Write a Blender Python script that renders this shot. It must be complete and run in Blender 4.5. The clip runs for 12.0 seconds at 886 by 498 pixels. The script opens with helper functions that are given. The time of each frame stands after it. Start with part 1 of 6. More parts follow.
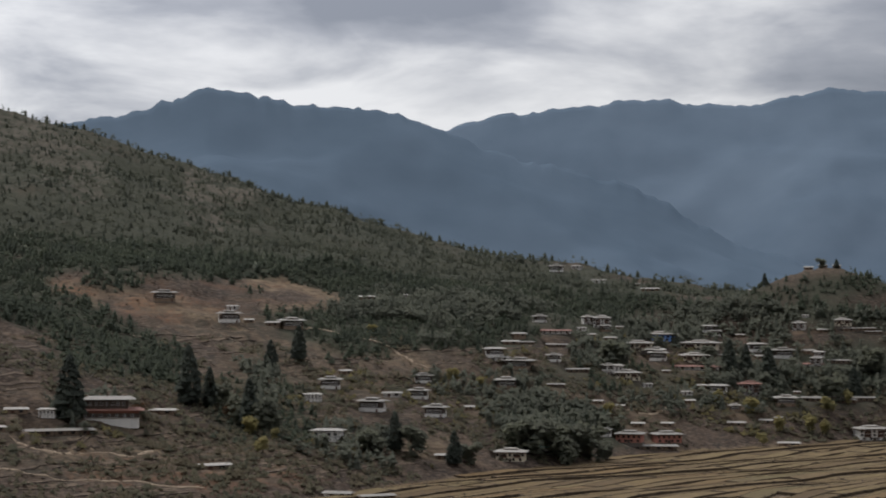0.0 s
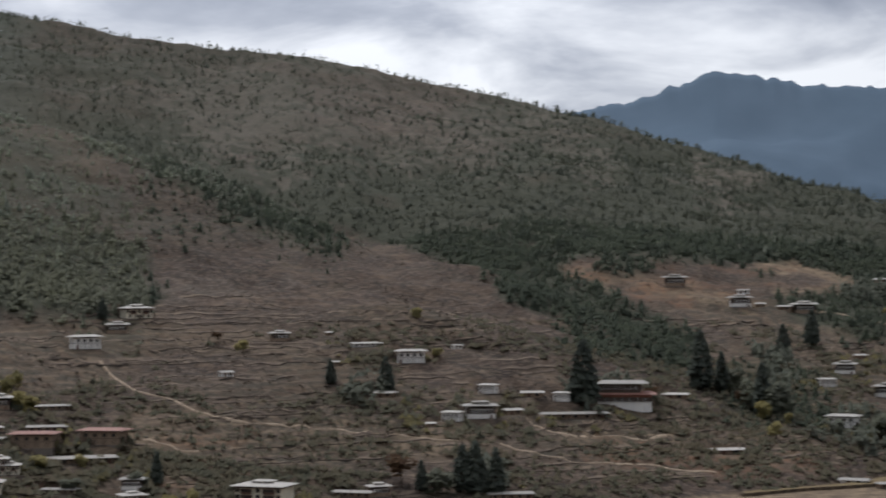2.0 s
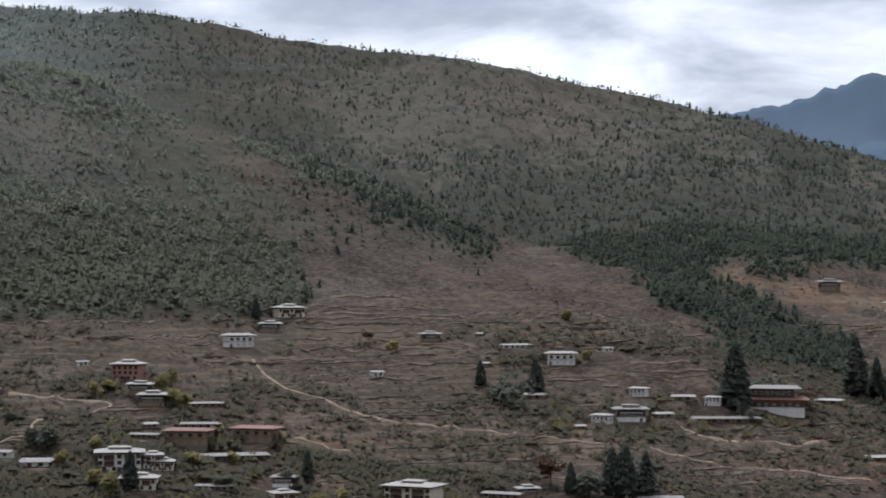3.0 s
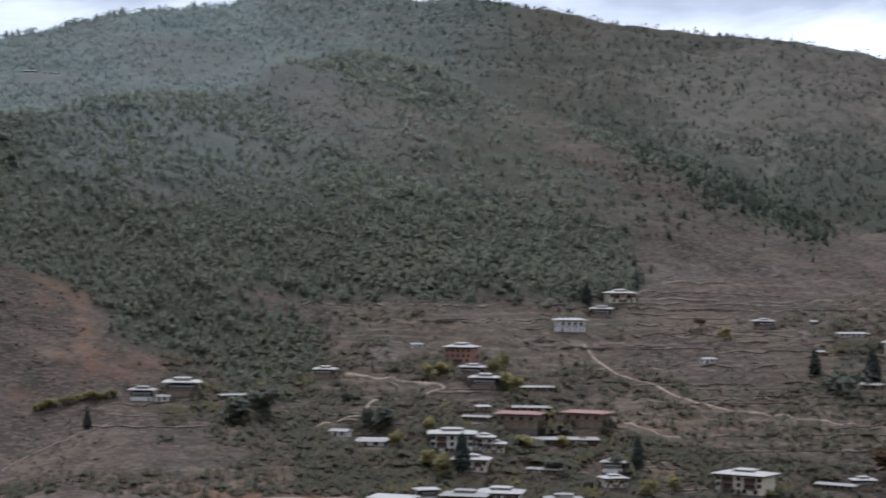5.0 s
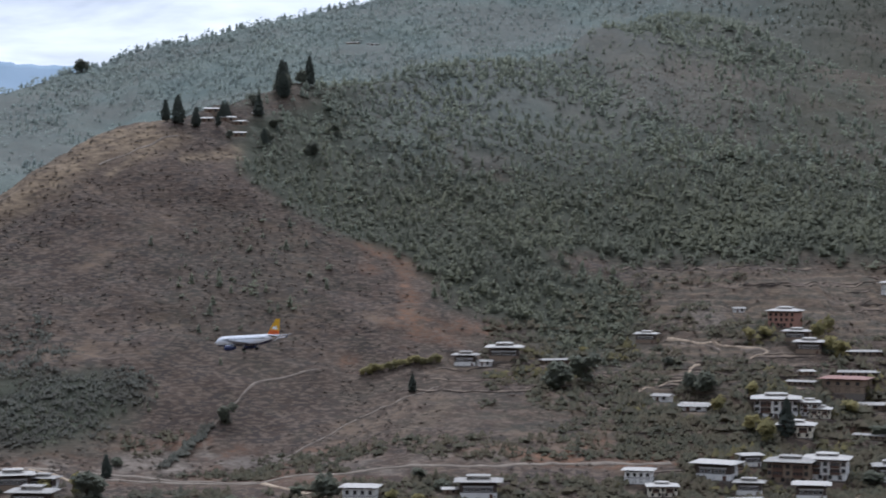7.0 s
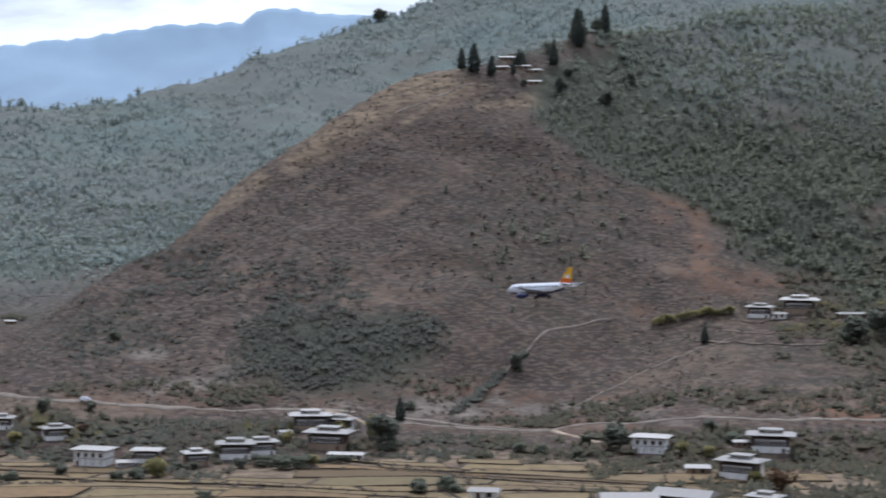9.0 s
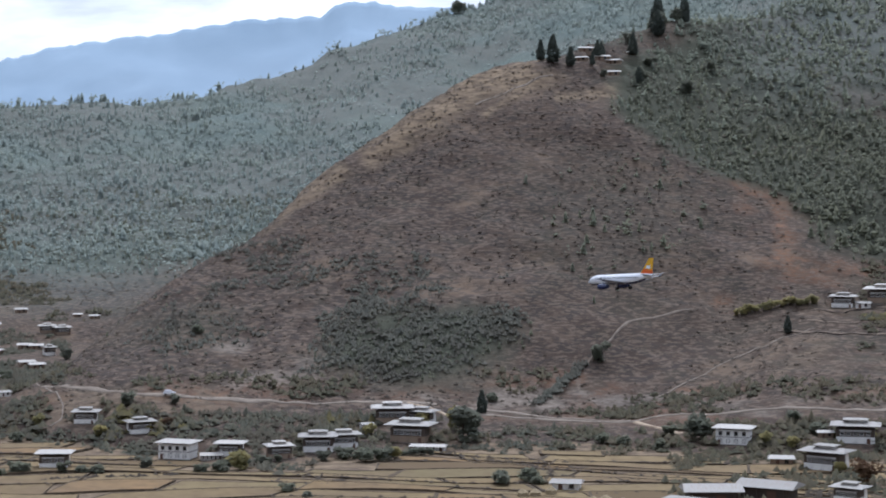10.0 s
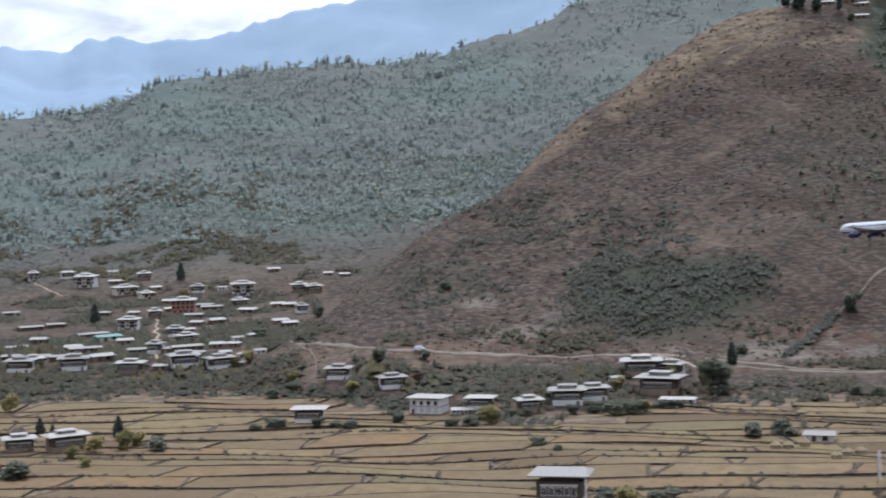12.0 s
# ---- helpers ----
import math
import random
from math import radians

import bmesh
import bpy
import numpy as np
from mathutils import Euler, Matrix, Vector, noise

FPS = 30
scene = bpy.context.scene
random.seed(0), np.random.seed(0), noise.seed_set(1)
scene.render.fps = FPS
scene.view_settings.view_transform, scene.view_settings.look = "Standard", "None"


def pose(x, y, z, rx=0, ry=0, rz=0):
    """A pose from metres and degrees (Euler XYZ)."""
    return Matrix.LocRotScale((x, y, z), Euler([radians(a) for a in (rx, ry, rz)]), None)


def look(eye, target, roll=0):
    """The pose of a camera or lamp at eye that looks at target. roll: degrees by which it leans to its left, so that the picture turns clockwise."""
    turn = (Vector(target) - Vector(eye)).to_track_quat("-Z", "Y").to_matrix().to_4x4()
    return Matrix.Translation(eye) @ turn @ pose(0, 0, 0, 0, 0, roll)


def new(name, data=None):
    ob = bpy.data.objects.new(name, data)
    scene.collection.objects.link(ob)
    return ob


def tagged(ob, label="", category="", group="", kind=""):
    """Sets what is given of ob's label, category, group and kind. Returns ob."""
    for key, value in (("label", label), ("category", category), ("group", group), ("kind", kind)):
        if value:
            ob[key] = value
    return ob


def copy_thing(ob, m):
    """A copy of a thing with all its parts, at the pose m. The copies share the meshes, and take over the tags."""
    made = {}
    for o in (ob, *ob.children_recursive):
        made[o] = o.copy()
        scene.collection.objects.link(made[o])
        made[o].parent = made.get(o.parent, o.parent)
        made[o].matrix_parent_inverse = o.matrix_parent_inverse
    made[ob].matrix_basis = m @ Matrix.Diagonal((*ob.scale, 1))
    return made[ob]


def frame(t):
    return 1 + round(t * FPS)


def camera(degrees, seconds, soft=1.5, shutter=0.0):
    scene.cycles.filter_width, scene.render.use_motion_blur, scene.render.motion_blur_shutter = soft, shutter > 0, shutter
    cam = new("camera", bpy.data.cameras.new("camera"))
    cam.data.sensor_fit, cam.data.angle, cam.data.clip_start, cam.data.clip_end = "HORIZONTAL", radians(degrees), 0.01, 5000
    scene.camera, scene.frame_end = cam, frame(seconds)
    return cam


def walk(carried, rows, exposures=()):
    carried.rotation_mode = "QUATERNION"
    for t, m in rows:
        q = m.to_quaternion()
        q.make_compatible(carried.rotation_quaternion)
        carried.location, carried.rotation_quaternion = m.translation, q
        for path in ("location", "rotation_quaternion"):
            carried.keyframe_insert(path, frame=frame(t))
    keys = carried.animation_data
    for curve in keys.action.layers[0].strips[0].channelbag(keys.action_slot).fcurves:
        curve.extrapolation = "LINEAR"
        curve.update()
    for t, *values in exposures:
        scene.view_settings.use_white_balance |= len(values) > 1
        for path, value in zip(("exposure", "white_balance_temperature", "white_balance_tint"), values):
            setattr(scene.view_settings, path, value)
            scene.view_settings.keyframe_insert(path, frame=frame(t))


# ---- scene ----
EYE = 90.0          # height of the lookout above the valley floor

# ---- camera: one stand on the lookout, turning after the aircraft ----
cam = camera(26.1, 12.0, soft=1.85, shutter=0.4)
walk(cam, [
    (0.0, pose(0, 0, EYE, 91.62, -0.09, -0.00)),
    (0.5, pose(0, 0, EYE, 91.88, 0.15, 2.60)),
    (1.0, pose(0, 0, EYE, 91.50, 1.19, 8.47)),
    (1.5, pose(0, 0, EYE, 91.38, 0.94, 12.22)),
    (2.0, pose(0, 0, EYE, 91.20, 0.42, 15.21)),
    (2.5, pose(0, 0, EYE, 91.23, 0.04, 18.39)),
    (2.7, pose(0, 0, EYE, 91.27, -0.03, 19.00)),
    (4.3, pose(0, 0, EYE, 90.85, -0.58, 24.83)),
    (4.5, pose(0, 0, EYE, 90.84, -0.71, 26.24)),
    (5.0, pose(0, 0, EYE, 90.76, -0.61, 29.62)),
    (5.5, pose(0, 0, EYE, 90.52, -0.62, 32.77)),
    (6.0, pose(0, 0, EYE, 90.31, -0.64, 34.48)),
    (6.5, pose(0, 0, EYE, 89.87, -0.25, 36.73)),
    (6.7, pose(0, 0, EYE, 89.80, -0.09, 37.89)),
    (8.3, pose(0, 0, EYE, 88.63, -0.53, 43.03)),
    (8.5, pose(0, 0, EYE, 88.55, -0.77, 44.31)),
    (9.0, pose(0, 0, EYE, 88.10, -0.49, 47.96)),
    (9.5, pose(0, 0, EYE, 88.11, 0.23, 50.05)),
    (10.0, pose(0, 0, EYE, 87.85, 0.07, 50.35)),
    (10.5, pose(0, 0, EYE, 87.79, 0.29, 52.49)),
    (11.0, pose(0, 0, EYE, 87.31, 0.12, 54.59)),
    (11.5, pose(0, 0, EYE, 86.87, 0.71, 55.71)),
    (12.0, pose(0, 0, EYE, 86.58, 1.63, 57.64)),
], exposures=[(0.0, -0.24, 6330, 11), (1.0, -0.26, 6300, 11), (2.5, 0.02, 5930, 11), (5.5, 0.24, 5520, 12), (6.6, 0.28, 5500, 12), (8.5, 0.41, 5450, 12), (10.0, 0.5, 5480, 12), (12.0, 0.56, 5580, 11)])

# ---- world: broken overcast ----
SUN_BEARING, SUN_RISE = 45.0, 55.0
world = bpy.data.worlds.new("overcast_sky")
scene.world = world
world.use_nodes = True
wn, wl = world.node_tree.nodes, world.node_tree.links
wn.clear()


def wnode(kind, **values):
    n = wn.new(kind)
    for key, value in values.items():
        n.inputs[key].default_value = value
    return n


def wmath(op, a, b=0.0):
    n = wn.new("ShaderNodeMath")
    n.operation = op
    for k, q in enumerate((a, b)):
        if isinstance(q, (int, float)):
            n.inputs[k].default_value = q
        else:
            wl.new(q, n.inputs[k])
    return n.outputs[0]


sky = wn.new("ShaderNodeTexSky")
sky.sky_type, sky.sun_disc = "NISHITA", False
sky.sun_elevation, sky.sun_rotation = radians(SUN_RISE), radians(-SUN_BEARING)
coord = wn.new("ShaderNodeTexCoord")
split = wn.new("ShaderNodeSeparateXYZ")
wl.new(coord.outputs["Generated"], split.inputs[0])
# clouds on a flat deck: the direction divided by its rise
rise = wmath("ADD", wmath("MAXIMUM", split.outputs[2], 0.0), 0.22)
deck = wn.new("ShaderNodeCombineXYZ")
wl.new(wmath("DIVIDE", split.outputs[0], rise), deck.inputs[0])
wl.new(wmath("DIVIDE", split.outputs[1], rise), deck.inputs[1])
billow = wnode("ShaderNodeTexNoise", Scale=2.2, Detail=9.0, Roughness=0.52, Distortion=0.35)
wl.new(deck.outputs[0], billow.inputs["Vector"])
ramp = wn.new("ShaderNodeValToRGB")
ramp.color_ramp.elements[0].position, ramp.color_ramp.elements[0].color = 0.38, (0.30, 0.315, 0.36, 1)
ramp.color_ramp.elements[1].position, ramp.color_ramp.elements[1].color = 0.68, (0.97, 0.96, 0.95, 1)
mid = ramp.color_ramp.elements.new(0.5)
mid.color = (0.47, 0.48, 0.52, 1)
# the deck thins and brightens towards the horizon
thin = wmath("MULTIPLY", wmath("MAXIMUM", wmath("SUBTRACT", 0.155, split.outputs[2]), 0.0), 2.4)
wl.new(wmath("ADD", billow.outputs[0], wmath("MINIMUM", thin, 0.16)), ramp.inputs[0])
blend = wn.new("ShaderNodeMix")
blend.data_type = "RGBA"
blend.inputs[0].default_value = 0.9
dim = wn.new("ShaderNodeMix")
dim.data_type, dim.blend_type = "RGBA", "MULTIPLY"
dim.inputs[0].default_value = 1.0
dim.inputs[7].default_value = (0.1, 0.1, 0.1, 1)
wl.new(sky.outputs[0], dim.inputs[6])
wl.new(dim.outputs[2], blend.inputs[6])
# the cloud is brightest round the hidden sun
toward = wn.new("ShaderNodeVectorMath")
toward.operation = "DOT_PRODUCT"
wl.new(coord.outputs["Generated"], toward.inputs[0])
toward.inputs[1].default_value = (-math.sin(radians(22)) * 0.94, math.cos(radians(22)) * 0.94, 0.34)
glow = wmath("ADD", wmath("MULTIPLY", wmath("POWER", wmath("MAXIMUM", toward.outputs["Value"], 0.0), 4.0), 0.55), 0.66)
# and an overcast sky grows brighter towards the zenith
glow = wmath("MULTIPLY", glow, wmath("ADD", wmath("MULTIPLY", wmath("MAXIMUM", wmath("SUBTRACT", split.outputs[2], 0.12), 0.0), 1.7), 1.0))
lit = wn.new("ShaderNodeVectorMath")
lit.operation = "SCALE"
wl.new(ramp.outputs[0], lit.inputs[0])
wl.new(glow, lit.inputs["Scale"])
wl.new(lit.outputs[0], blend.inputs[7])
back = wnode("ShaderNodeBackground", Strength=1.0)
wl.new(blend.outputs[2], back.inputs[0])
out = wn.new("ShaderNodeOutputWorld")
wl.new(back.outputs[0], out.inputs[0])

sun = new("sun", bpy.data.lights.new("sun", "SUN"))
sun.data.energy, sun.data.angle, sun.data.color = 1.5, radians(22), (1.0, 0.965, 0.92)
a, b = radians(SUN_BEARING), radians(SUN_RISE)
sun.matrix_world = look((-math.sin(a) * math.cos(b) * 900, math.cos(a) * math.cos(b) * 900, math.sin(b) * 900), (0, 0, 0))

# ---- materials ----


class Mat:
    """A node material built step by step."""

    def __init__(self, name, rough=0.85, metal=0.0, spec=0.3):
        self.m = bpy.data.materials.new(name)
        self.m.use_nodes = True
        self.n, self.l = self.m.node_tree.nodes, self.m.node_tree.links
        self.b = self.n["Principled BSDF"]
        self.b.inputs["Roughness"].default_value = rough
        self.b.inputs["Metallic"].default_value = metal
        self.b.inputs["Specular IOR Level"].default_value = spec
        self.geo = self.n.new("ShaderNodeNewGeometry")
        self.obj = self.n.new("ShaderNodeObjectInfo")

    def noise(self, size, detail=4.0, rough=0.55, stretch=(1, 1, 1), local=False):
        src = self.n.new("ShaderNodeTexCoord").outputs["Object"] if local else self.geo.outputs["Position"]
        vm = self.n.new("ShaderNodeVectorMath")
        vm.operation = "MULTIPLY"
        self.l.new(src, vm.inputs[0])
        vm.inputs[1].default_value = stretch
        t = self.n.new("ShaderNodeTexNoise")
        t.inputs["Scale"].default_value, t.inputs["Detail"].default_value, t.inputs["Roughness"].default_value = 1.0 / size, detail, rough
        self.l.new(vm.outputs[0], t.inputs["Vector"])
        return t.outputs[0]

    def ramp(self, fac, *stops):
        r = self.n.new("ShaderNodeValToRGB")
        els = r.color_ramp.elements
        while len(els) < len(stops):
            els.new(0.5)
        for e, (p, c) in zip(els, stops):
            e.position, e.color = p, (*c, 1) if len(c) == 3 else (c[0], c[0], c[0], 1)
        self.l.new(fac, r.inputs[0])
        return r.outputs[0]

    def mix(self, fac, a, b, how="MIX"):
        x = self.n.new("ShaderNodeMix")
        x.data_type, x.blend_type = "RGBA", how
        for k, q in ((0, fac), (6, a), (7, b)):
            if isinstance(q, (int, float)):
                x.inputs[k].default_value = q
            elif isinstance(q, tuple):
                x.inputs[k].default_value = (*q, 1)
            else:
                self.l.new(q, x.inputs[k])
        return x.outputs[2]

    def attr(self, name):
        a = self.n.new("ShaderNodeAttribute")
        a.attribute_name = name
        return a.outputs["Fac"]

    def bump(self, h, strength=0.4, depth=0.3):
        b = self.n.new("ShaderNodeBump")
        b.inputs["Strength"].default_value, b.inputs["Distance"].default_value = strength, depth
        self.l.new(h, b.inputs["Height"])
        self.l.new(b.outputs[0], self.b.inputs["Normal"])
        return self

    def colour(self, c):
        if isinstance(c, tuple):
            self.b.inputs["Base Color"].default_value = (*c, 1)
        else:
            self.l.new(c, self.b.inputs["Base Color"])
        return self


def ground_material():
    m = Mat("hillside_ground", 0.95, spec=0.1)
    coarse, fine, tuft = m.noise(60, 5, 0.6), m.noise(7, 6, 0.65, (1, 1, 3.2)), m.noise(2.6, 4, 0.62, (.75, .75, 3.6))
    scrub = m.ramp(coarse, (0.3, (0.055, 0.041, 0.032)), (0.5, (0.079, 0.057, 0.043)), (0.7, (0.115, 0.082, 0.058)))
    meadow, brush = m.noise(42, 4, 0.6, (1, 1, 1.6)), m.noise(19, 5, 0.62, (1, 1, 1.8))
    scrub = m.mix(m.ramp(meadow, (0.53, (0,)), (0.67, (0.7,))), scrub, (0.195, 0.139, 0.092))
    scrub = m.mix(m.ramp(brush, (0.52, (0,)), (0.62, (0.6,))), scrub, (0.060, 0.054, 0.040))
    scrub = m.mix(m.ramp(fine, (0.46, (0,)), (0.57, (0.75,))), scrub, (0.056, 0.046, 0.039))
    scrub = m.mix(m.ramp(tuft, (0.5, (0,)), (0.58, (0.72,))), scrub, (0.168, 0.126, 0.092))
    dry = m.ramp(fine, (0.4, (0.12, 0.088, 0.06)), (0.6, (0.28, 0.207, 0.13)))
    c = m.mix(m.attr("dry"), scrub, dry)
    red = m.ramp(fine, (0.3, (0.16, 0.083, 0.05)), (0.7, (0.35, 0.19, 0.105)))
    red = m.mix(m.ramp(tuft, (0.45, (0,)), (0.56, (0.75,))), red, scrub)
    red = m.mix(m.ramp(brush, (0.46, (0,)), (0.56, (0.8,))), red, scrub)
    c = m.mix(m.attr("soil"), c, red)
    duff = m.ramp(fine, (0.3, (0.050, 0.053, 0.037)), (0.7, (0.088, 0.087, 0.060)))
    c = m.mix(m.attr("wood"), c, duff)
    stone = m.ramp(tuft, (0.3, (0.12, 0.098, 0.078)), (0.7, (0.26, 0.215, 0.17)))
    c = m.mix(m.attr("rock"), c, stone)
    # paler bluish ground: haze over far and upper slopes, put into the colour
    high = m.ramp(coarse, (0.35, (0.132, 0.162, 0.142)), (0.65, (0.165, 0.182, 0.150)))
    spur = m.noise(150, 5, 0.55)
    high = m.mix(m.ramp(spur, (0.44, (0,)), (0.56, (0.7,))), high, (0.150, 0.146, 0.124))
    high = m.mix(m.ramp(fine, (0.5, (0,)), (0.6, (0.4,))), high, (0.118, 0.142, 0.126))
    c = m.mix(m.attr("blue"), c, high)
    m.colour(c)
    return m.bump(fine, 0.5, 1.2).m


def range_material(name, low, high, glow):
    """Far mountains behind the valley, kilometres of haze put into their colour and glow."""
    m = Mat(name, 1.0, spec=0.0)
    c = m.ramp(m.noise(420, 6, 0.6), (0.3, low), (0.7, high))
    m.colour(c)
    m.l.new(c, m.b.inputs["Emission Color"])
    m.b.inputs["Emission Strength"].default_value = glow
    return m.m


def leaf_material(name, dark, light, other=None, patch=26, rough=0.8):
    """Foliage that varies from leaf to leaf and from stand to stand."""
    m = Mat(name, rough, spec=0.1)
    base = m.ramp(m.geo.outputs["Random Per Island"], (0.0, dark), (1.0, light))
    base = m.mix(m.ramp(m.noise(patch, 5), (0.42, (0,)), (0.62, (0.7,))), base, other or tuple(q * 0.7 for q in dark))
    m.colour(base)
    # normals lean skyward to even out light and shade over each clump
    level = m.n.new("ShaderNodeVectorMath")
    level.operation = "MULTIPLY_ADD"
    m.l.new(m.geo.outputs["Normal"], level.inputs[0])
    level.inputs[1].default_value, level.inputs[2].default_value = (0.28, 0.28, 0.28), (0, 0, 0.72)
    unit = m.n.new("ShaderNodeVectorMath")
    unit.operation = "NORMALIZE"
    m.l.new(level.outputs[0], unit.inputs[0])
    m.l.new(unit.outputs[0], m.b.inputs["Normal"])
    # leaves let some of the light through
    through_leaf = m.n.new("ShaderNodeBsdfTranslucent")
    m.l.new(base, through_leaf.inputs[0])
    both = m.n.new("ShaderNodeMixShader")
    both.inputs[0].default_value = 0.5
    m.l.new(m.b.outputs[0], both.inputs[1])
    m.l.new(through_leaf.outputs[0], both.inputs[2])
    m.l.new(both.outputs[0], m.n["Material Output"].inputs[0])
    return m.m


GROUND = ground_material()
# ---- lie of the land (numpy only) ----
# Rows: bearing (degrees, to the left of +y), distance and elevation angle seen from the lookout.
# The front mass: edge of the valley floor, knee of the slope, crest.
FRONT = np.array([
    (-40, 1500, 1520, -3.4, 1540, -3.4), (-13, 1287, 1300, -4, 1330, -3.9), (-7, 1170, 1180, -4.4, 1200, -4.3),
    (0, 976, 1000, -4.8, 1050, -4.4), (5, 850, 960, -3.9, 1080, -2.6), (9.7, 800, 1000, -2.3, 1150, -0.9),
    (13, 770, 1020, -1.1, 1200, .25), (16.4, 750, 1020, -.6, 1250, 1.0), (20, 725, 1020, -.6, 1320, 2.3),
    (23, 705, 1020, -.3, 1380, 3.8), (25, 700, 1010, -.3, 1430, 4.5), (28, 680, 990, -.5, 1480, 5.5),
    (30.5, 665, 970, -.8, 1500, 6.45), (32, 655, 950, -1.2, 1500, 6.75), (34, 645, 900, -2.4, 1430, 6.3)])
FLANK = np.array([
    (36, 635, 860, -3.0, 1330, 5.7), (38, 625, 840, -3.3, 1250, 5.35), (40.5, 618, 800, -4.2, 1180, 5.2),
    (42, 612, 760, -5.6, 1150, 5.1), (45, 620, 725, -6.6, 1080, 4.8), (47, 632, 715, -6.8, 1030, 3.9),
    (49, 630, 710, -6.7, 1010, 3.25), (51, 624, 705, -6.6, 990, 2.2), (54, 600, 700, -6.6, 950, .2),
    (56, 588, 695, -6.6, 900, -1.5), (58.3, 605, 690, -6.5, 870, -2.5), (60, 640, 690, -6.4, 830, -4.0),
    (62.5, 668, 700, -6.3, 760, -6.0), (64, 674, 760, -6.2, 800, -6.0), (72, 684, 800, -6.0, 840, -5.8),
    (90, 700, 800, -6.2, 850, -6.0)])
# The back mass: foot, knee, crest.
BACK = np.array([
    (-40, 1500, 1700, -.5, 1900, 1.5), (-13, 1290, 1560, -.2, 1750, .45), (-8, 1190, 1500, -.1, 1750, .55),
    (-5.3, 1120, 1460, 0, 1760, .85), (-3.7, 1065, 1430, .1, 1800, 1.05), (-2, 1020, 1420, .2, 1820, 1.4),
    (-.3, 978, 1400, .2, 1850, 1.77), (1.4, 940, 1390, .25, 1900, 2.3), (3, 900, 1370, .3, 1950, 2.8),
    (4.8, 880, 1350, .35, 2000, 3.2), (6.5, 860, 1330, .4, 2050, 3.9), (9, 850, 1310, .5, 2100, 4.5),
    (11, 850, 1310, .6, 2200, 5.2), (14.6, 850, 1400, 1, 2250, 5.95), (16.5, 850, 1450, 1.2, 2270, 6.37), (17.8, 850, 1480, 1.4, 2290, 6.67), (19.4, 850, 1510, 1.6, 2300, 7.06), (21.7, 860, 1540, 2, 2320, 7.12), (23, 870, 1560, 2.2, 2330, 7.42), (24.3, 890, 1590, 2.4, 2340, 7.68),
    (25.4, 900, 1600, 2.5, 2350, 7.77), (26.3, 930, 1620, 2.6, 2360, 7.82)])
BACK2 = np.array([
    (28.5, 1000, 1700, 3, 2400, 8.2), (31.5, 1000, 1750, 3, 2400, 8.35), (35, 1000, 1750, 3, 2400, 8.3),
    (39, 1000, 1700, 2.5, 2350, 7.7), (41.7, 1000, 1650, 2, 2300, 7.15), (45, 1000, 1600, 1.5, 2250, 6.35),
    (48, 1000, 1550, .5, 2200, 5.6), (50, 1000, 1500, 0, 2150, 4.95), (53.5, 1000, 1450, -.8, 2050, 3.95),
    (54.7, 1000, 1420, -1.2, 2000, 3.2), (56.7, 1020, 1400, -1.6, 1950, 2.95), (57.7, 1040, 1380, -1.8, 1900, 2.4),
    (63, 1060, 1350, -2, 1800, 2.07), (66, 1080, 1330, -2.2, 1750, 1.85), (67.8, 1090, 1330, -2.4, 1750, 1.1),
    (71, 1100, 1320, -2.6, 1700, 1.0), (90, 1150, 1350, -2.6, 1700, .6)])
# The bare knoll north-east of the village: foot, knee, crest.
KNOLL = np.array([
    (-40, 1350, 1400, -3, 1450, -2.5), (-15, 1300, 1400, -1.2, 1480, .3), (-13.1, 1290, 1400, -.9, 1480, .8),
    (-12.3, 1280, 1400, -.7, 1480, 1.12), (-11.6, 1270, 1400, -.6, 1480, 1.42), (-10.3, 1250, 1400, -.9, 1480, 1.15),
    (-9.5, 1230, 1400, -1.2, 1480, .85), (-8.2, 1210, 1400, -2, 1460, .2), (-6, 1190, 1300, -3, 1350, -2.5),
    (0, 1100, 1120, -5, 1150, -5), (90, 1100, 1120, -5, 1150, -5)])
FINE = np.arange(-40, 90.01, .1)


def resampled(rows, spread=3):
    """The rows at every tenth of a degree, slightly smoothed."""
    kernel = np.exp(-.5 * (np.arange(-9, 10) / spread) ** 2)
    kernel /= kernel.sum()
    cols = [np.interp(FINE, rows[:, 0], rows[:, k]) for k in range(1, rows.shape[1])]
    return [np.convolve(np.pad(c, 9, mode="edge"), kernel, "valid") for c in cols]


MASSES = [(resampled(np.vstack((FRONT, FLANK))), .45, 1.0), (resampled(np.vstack((BACK, BACK2))), .4, 1.0), (resampled(KNOLL), .5, .5)]


def hashed(i, j, seed):
    n = (i * 374761393 + j * 668265263 + seed * 974634721) & 0x7fffffff
    n = ((n ^ (n >> 13)) * 1274126177) & 0x7fffffff
    return ((n ^ (n >> 16)) & 0xffff) / 65535.0


def value_noise(x, y, seed=0):
    i, j = np.floor(x).astype(np.int64), np.floor(y).astype(np.int64)
    u, v = x - i, y - j
    u, v = u * u * (3 - 2 * u), v * v * (3 - 2 * v)
    a = hashed(i, j, seed) * (1 - u) + hashed(i + 1, j, seed) * u
    b = hashed(i, j + 1, seed) * (1 - u) + hashed(i + 1, j + 1, seed) * u
    return (a * (1 - v) + b * v) * 2 - 1


def fractal(x, y, scale, octaves=4, seed=0, gain=.5):
    total, amp, size = 0.0, 1.0, scale
    for k in range(octaves):
        total = total + amp * value_noise(x / size + 17.3 * k, y / size - 9.1 * k, seed + k)
        amp, size = amp * gain, size / 2
    return total


